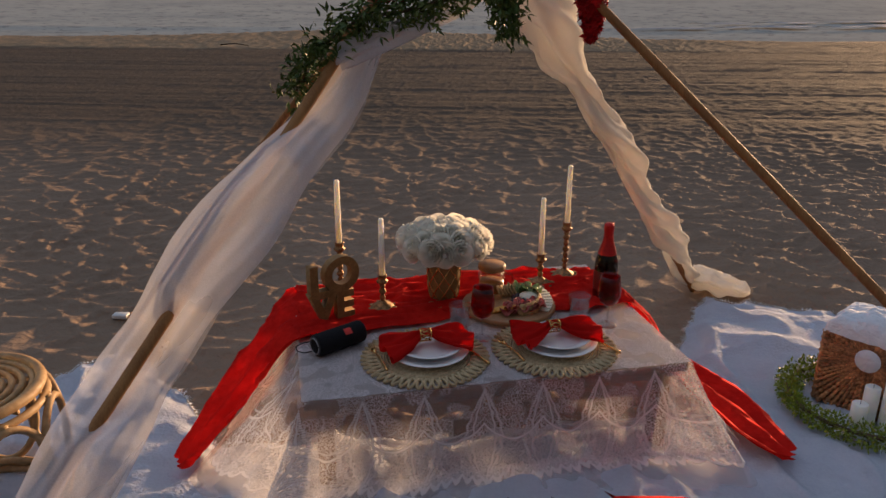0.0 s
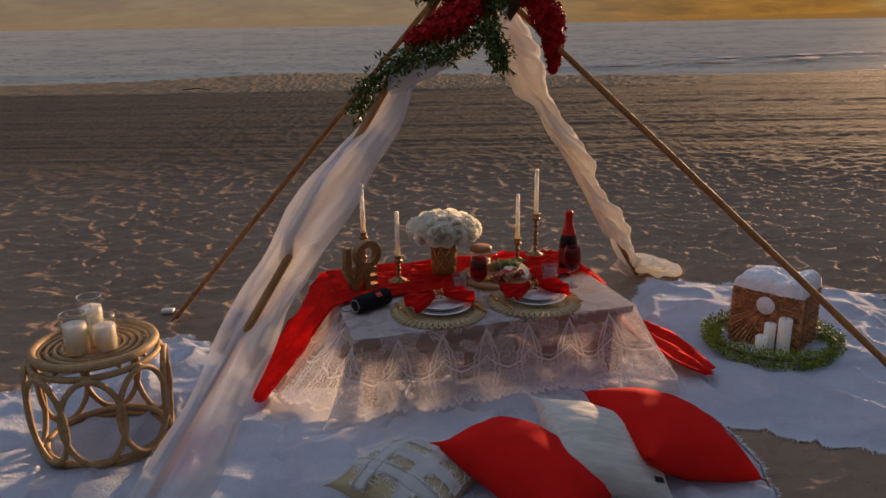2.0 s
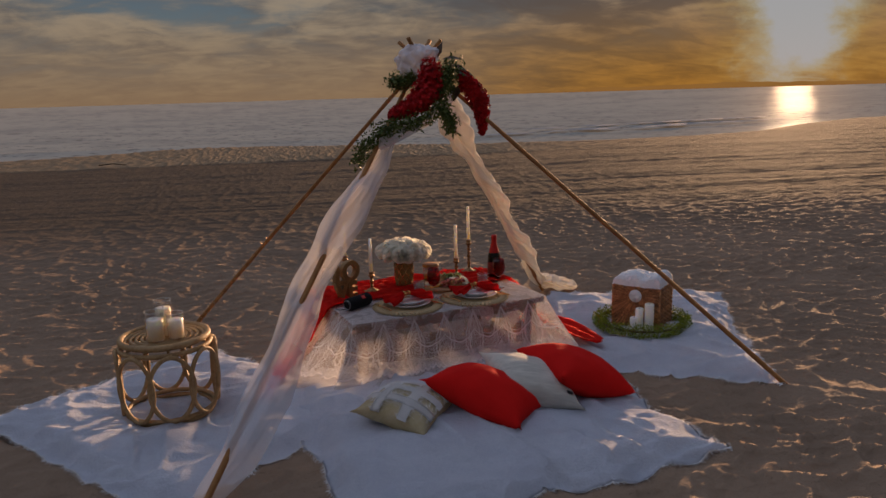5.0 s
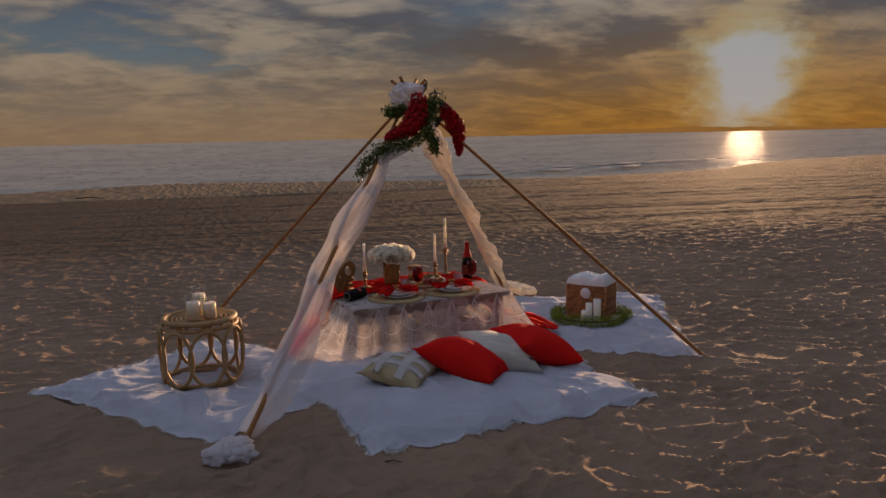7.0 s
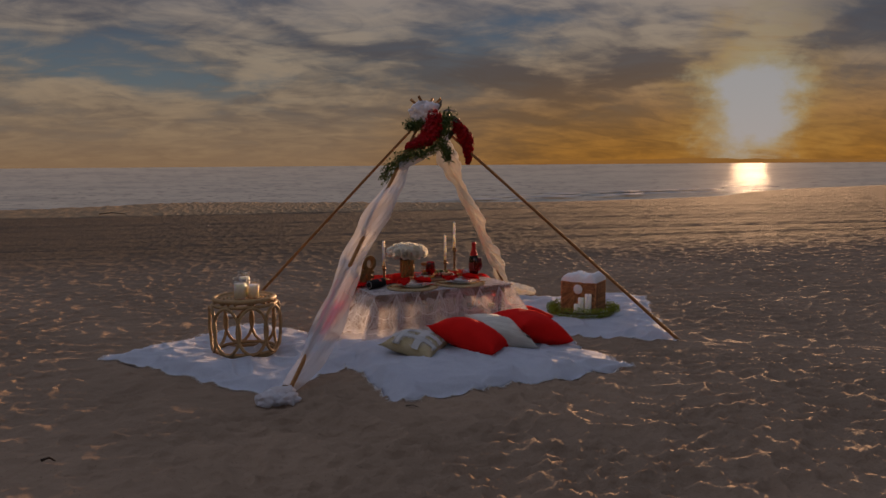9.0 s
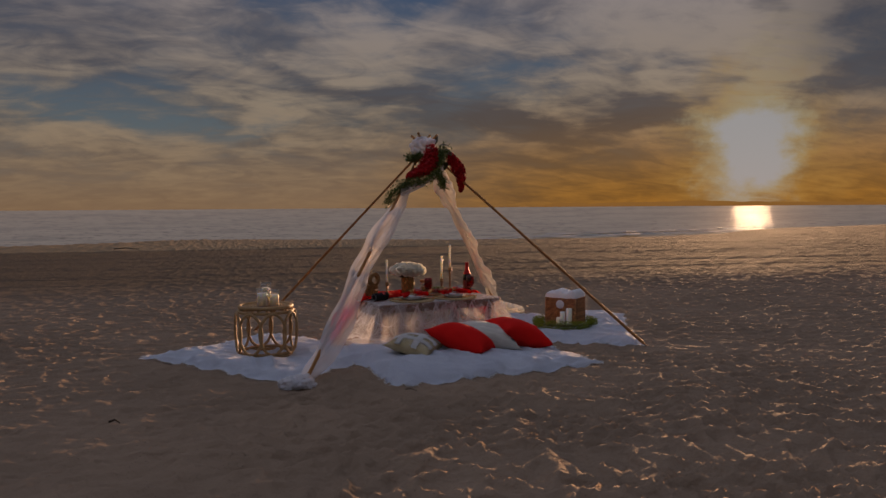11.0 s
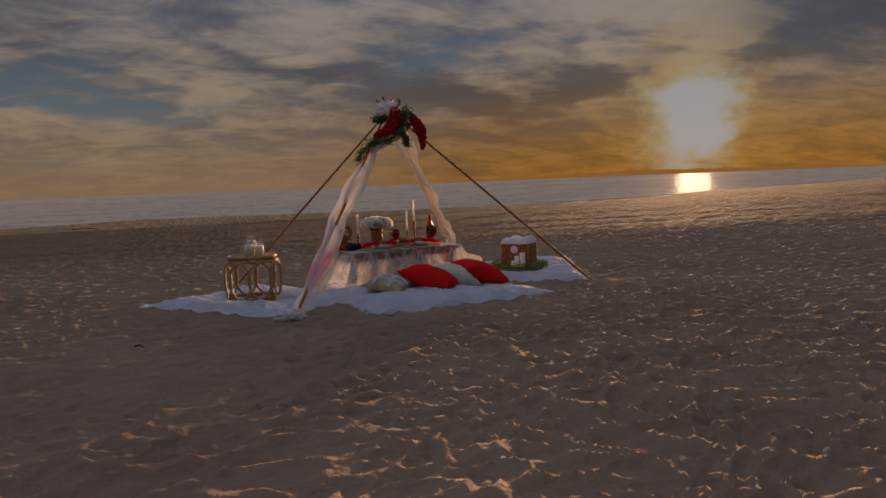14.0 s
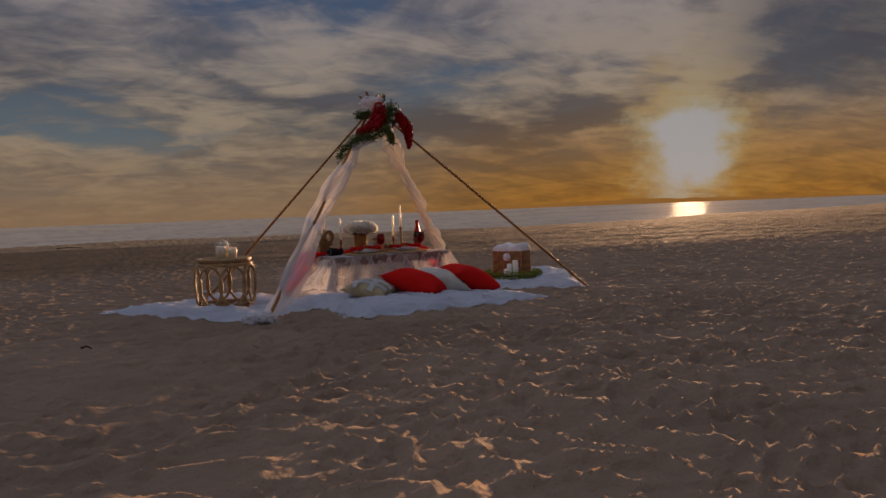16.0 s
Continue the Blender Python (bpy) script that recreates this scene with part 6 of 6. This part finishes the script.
def build_house():
    W, D, H = 0.315, 0.24, 0.278
    base = ground_at(1.6, 2.4) + 0.03
    m = pose(1.445, 2.56, base, 0, 0, -44)
    h = thing("wicker_house", m, "brown wicker basket made up as a snowy little house", "basket")
    # added dark block, coloured as the shade between the strands
    part("core", box(W - 0.02, D - 0.02, H - 0.006, (W / 2, D / 2, 0), 0.003), surface("basket_gap_shade", (0.05, 0.024, 0.012), None, 10, 0.8), h)
    rows = 21
    for wall, (ox, oy, length, turn) in {"front": (0, 0, W, 0), "back": (W, D, W, 180), "side": (W, 0, D, 90), "other": (0, D, D, 270)}.items():
        face = new("wicker_panel")
        face.parent = h
        face.matrix_local = pose(ox, oy, 0, 0, 0, turn)
        stakes = max(5, round(length / 0.028))
        # chequered weave: two kinds of strand shared by all rows
        for shift in (0, 1):
            if wall == "front":
                continue
            bm = bmesh.new()
            pts = [(length * i / (stakes * 2), -0.0015 + 0.0065 * math.cos(math.pi * (i / 2 + shift)) * (1 if i % 2 == 0 else 0.2), 0) for i in range(stakes * 2 + 1)]
            tube(pts, 0.0066, 6, bm=bm)
            me = finish(bm, "strand", WICKER)
            for k in range(shift, rows, 2):
                ob = new("strand", me)
                ob.parent = face
                ob.matrix_local = pose(0, 0, 0.008 + (H - 0.012) * k / (rows - 1))
        ob = face
    # the front is woven in rays round its window
    front = next(c for c in h.children if c.name.startswith("wicker_panel"))
    rng = random.Random(4)
    cx, cz = W * 0.5, H * 0.775
    for i in range(72):
        a = 2 * math.pi * (i + 0.5) / 72
        dx, dz = math.cos(a), math.sin(a)
        far = min((W - cx if dx > 0 else cx) / max(1e-6, abs(dx)), (H - cz if dz > 0 else cz) / max(1e-6, abs(dz)))
        n = max(6, int(far / 0.005))
        lean = rng.uniform(-0.003, 0.003)
        pts = [(cx + dx * (0.035 + (far - 0.035) * k / n), -0.002 - 0.006 * (0.5 + 0.5 * math.cos(math.pi * (0.42 * k + i % 2))) + lean * k / n, cz + dz * (0.035 + (far - 0.035) * k / n)) for k in range(n + 1)]
        part("strand", tube(pts, lambda s: (0.0034 + 0.0052 * s * far / 0.22) * (0.72 + 0.42 * abs(math.sin(s * n * 0.66 + i))), 6), WICKER, front)
    # rims
    for z in (0.006, H):
        part("rim", tube([(0, 0, z), (W, 0, z), (W, D, z), (0, D, z)], 0.0095, 8, closed=True), WICKER, h)
    for x, y in ((0, 0), (W, 0), (W, D), (0, D)):
        part("corner_post", tube([(x, y, 0), (x, y, H)], 0.0095, 8), WICKER, h)
    win = lathe([(0.0, -0.004), (0.040, -0.004), (0.043, 0.0), (0.040, 0.004), (0.0, 0.005)], 30)
    part("round_window", win, COTTON, h, "round white felt window", m=pose(W * 0.50, -0.016, H * 0.775, 90, 0, 0))
    # cotton snow on top
    def snow(u, v):
        x, y = -0.006 + u * (W + 0.012), -0.012 + v * (D + 0.024)
        e = min(u, 1 - u, v, 1 - v)
        z = 0.004 + 0.040 * min(1, e * 9) ** 0.5 + 0.036 * math.exp(-((u - 0.40) / 0.17) ** 2 - ((v - 0.4) / 0.35) ** 2) + 0.026 * math.exp(-((u - 0.88) / 0.12) ** 2) + 0.014 * noise.noise((x * 14, y * 14, 0)) + 0.006 * noise.noise((x * 45, y * 45, 3))
        if e == 0:
            z = -0.010 + 0.006 * noise.noise((x * 25, y * 25, 5))
        return Vector((x, y, H + 0.010 + z))
    bm = sheet(snow, 56, 44)
    part("snow_top", bm, COTTON, h, "thick white cotton snow")
    return m


HOUSE = build_house()


def pillar(x, y, r, hgt):
    p = HOUSE @ Vector((x, y, 0))
    c = thing("pillar_candle", pose(p.x, p.y, p.z), "plain ivory pillar candle before the wicker house", "candle", "candles by the wicker house")
    part("wax", lathe([(0.0, 0.0), (r - 0.001, 0.0), (r, 0.004), (r, hgt - 0.004), (r - 0.005, hgt), (0.008, hgt - 0.005), (0.0, hgt - 0.005)], 26), WAX, c)
    part("wick", tube([(0, 0, hgt - 0.006), (0.001, 0.001, hgt + 0.006)], 0.001, 5), BLACK, c)


pillar(0.264, -0.044, 0.030, 0.185)
pillar(0.202, -0.055, 0.026, 0.150)
pillar(0.186, -0.109, 0.027, 0.100)


def build_wreath():
    rng = random.Random(17)
    w = thing("leaf_wreath", None, "bushy green leaf wreath lying round the wicker house", "wreath")
    c = HOUSE @ Vector((0.175, 0.075, 0))
    stems, leaves = bmesh.new(), bmesh.new()
    ring = [(c.x + 0.285 * math.cos(a), c.y + 0.265 * math.sin(a)) for a in (2 * math.pi * i / 40 for i in range(40))]
    tube([(x, y, c.z + 0.03) for x, y in ring], 0.008, 6, closed=True, bm=stems)
    for i in range(6500):
        a = rng.uniform(0, 2 * math.pi)
        fat = 0.046 + 0.010 * math.sin(3 * a + 1)
        q = Vector((rng.gauss(0, 1), rng.gauss(0, 1), rng.gauss(0, 1))).normalized() * fat * rng.random() ** 0.4
        p = Vector((c.x + 0.285 * math.cos(a), c.y + 0.265 * math.sin(a), c.z + 0.026)) + q
        p.z = max(p.z, c.z + 0.005)
        leaf_into(leaves, p, q.normalized() + Vector((rng.gauss(0, 0.5), rng.gauss(0, 0.5), rng.gauss(0.2, 0.4))), rng.uniform(0.011, 0.019), rng.uniform(0.006, 0.010), Vector((rng.gauss(0, 1), rng.gauss(0, 1), 1)))
    part("hoop", stems, STEM, w)
    tagged(part("leaves", leaves, SPRIG, w), kind="stuff")


build_wreath()

# ---- shore, island and small litter ----


def build_far():
    HAZE_GLOW = bpy.data.materials.new("far_hills_haze_glow")
    HAZE_GLOW.use_nodes = True
    t = HAZE_GLOW.node_tree
    t.nodes.clear()
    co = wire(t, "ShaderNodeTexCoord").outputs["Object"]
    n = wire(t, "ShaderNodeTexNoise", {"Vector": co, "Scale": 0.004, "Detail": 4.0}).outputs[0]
    # the sunset haze over the island is painted as a glow of its own
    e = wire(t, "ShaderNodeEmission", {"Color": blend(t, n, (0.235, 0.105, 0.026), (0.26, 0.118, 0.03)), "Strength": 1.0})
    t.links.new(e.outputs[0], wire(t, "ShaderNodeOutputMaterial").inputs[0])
    bm = bmesh.new()
    rows = []
    for i in range(161):
        az = radians(19.2 + 29 * i / 160)
        s = i / 160
        hgt = float(np.interp(math.degrees(az), [19.4, 20.4, 21.6, 23.6, 25.5, 28.5, 31.5, 33.5, 37.0, 43.0, 48.0], [0, 18, 27, 19, 23, 27, 34, 26, 22, 13, 0]))
        hgt *= 0.94 + 0.25 * noise.noise((s * 30, 0, 0))
        a = Vector((4600 * math.sin(az), 4600 * math.cos(az), -2))
        b = Vector((4620 * math.sin(az), 4620 * math.cos(az), max(0.5, hgt)))
        d = Vector((4690 * math.sin(az), 4690 * math.cos(az), -2))
        rows.append([bm.verts.new(a), bm.verts.new(b), bm.verts.new(d)])
    for p, q in zip(rows, rows[1:]):
        bm.faces.new((p[0], q[0], q[1], p[1]))
        bm.faces.new((p[1], q[1], q[2], p[2]))
    solo("backdrop", bm, HAZE_GLOW, "low hazy island on the sea horizon", "island", kind="structure")


build_far()
FOAM = surface("sea_foam", (0.36, 0.38, 0.42), (0.30, 0.32, 0.35), 3, 0.8, 0.02, 20)


def build_foam():
    """Broken lines of surf off the beach."""
    bm = bmesh.new()
    for k, (x0, x1, off) in enumerate(((8, 40, 41.5), (14, 46, 46.0))):
        n = 120
        rows = []
        for i in range(n + 1):
            x = x0 + (x1 - x0) * i / n
            y = off + 0.30 * x + 1.6 * noise.noise((x * 0.2, k, 0))
            w = 1.5 * max(0.0, 0.3 + 0.9 * noise.noise((x * 0.45, k * 3, 2))) * (1 - abs(2 * i / n - 1) ** 3)
            rows.append([bm.verts.new((x, y - w, -0.97)), bm.verts.new((x, y, -0.94 + 0.03 * w)), bm.verts.new((x, y + w * 0.8, -0.97))])
        for p, q in zip(rows, rows[1:]):
            for j in range(2):
                bm.faces.new((p[j], q[j], q[j + 1], p[j + 1]))
    tagged(solo("surf", bm, FOAM, "broken white line of low surf", "surf"), kind="stuff")


build_foam()
DRIFT = surface("dark_driftwood", (0.05, 0.03, 0.018), (0.03, 0.018, 0.01), 30, 0.85, 0.002, 80)


def twig(points, radius, label):
    pts = [Vector((x, y, ground_at(x, y) + z)) for x, y, z in points]
    line = [smooth_track(pts, i / 14) for i in range(15)]
    t = thing("driftwood_twig", None, label, "twig", "twigs on the sand")
    part("stick", tube(line, lambda s: radius * (1 - 0.6 * s), 6), DRIFT, t)


twig([(-5.6, 17.5, 0.02), (-5.3, 17.55, 0.06), (-4.95, 17.5, 0.02)], 0.013, "dark bent driftwood branch on the berm")
twig([(-2.13, -0.15, 0.012), (-2.10, -0.135, 0.03), (-2.075, -0.13, 0.012)], 0.008, "short dark twig on the sand")
twig([(-0.38, 0.30, 0.005), (-0.34, 0.31, 0.012), (-0.30, 0.32, 0.004)], 0.004, "tiny dark twig beside the blanket")

# battery box of the fairy lights and its wire on the rear pole
PLASTIC = surface("white_plastic", (0.72, 0.72, 0.70), None, 20, 0.4)
WIRE = surface("copper_wire", (0.55, 0.32, 0.16), None, 30, 0.35, metal=0.9)


def build_fairy_lights():
    fx, fy = -1.50, 3.19
    f = thing("fairy_lights", None, "fine wire of tiny unlit fairy lights wound on a bamboo pole", "string lights")
    part("battery_box", box(0.07, 0.045, 0.02, (fx, fy, ground_at(fx, fy) + 0.002), 0.004), PLASTIC, f, "white battery box")
    foot, top = Vector(FEET["back_left"]), TOP + Vector((-0.01, 0.03, 0.02))
    d = (top - foot).normalized()
    x = d.orthogonal().normalized()
    y = d.cross(x)
    pts = [foot.lerp(top, 0.03 + 0.42 * i / 300) + (x * math.cos(i * 0.42) + y * math.sin(i * 0.42)) * 0.0175 for i in range(301)]
    part("wire", tube(pts, 0.0009, 4), WIRE, f)
    bm = bmesh.new()
    bmesh.ops.create_icosphere(bm, subdivisions=1, radius=0.0018)
    me = finish(bm, "bulb", PLASTIC)
    for i in range(0, 150, 9):
        ob = new("bulb", me)
        ob.parent = f
        ob.matrix_local = Matrix.Translation(pts[i])


build_fairy_lights()
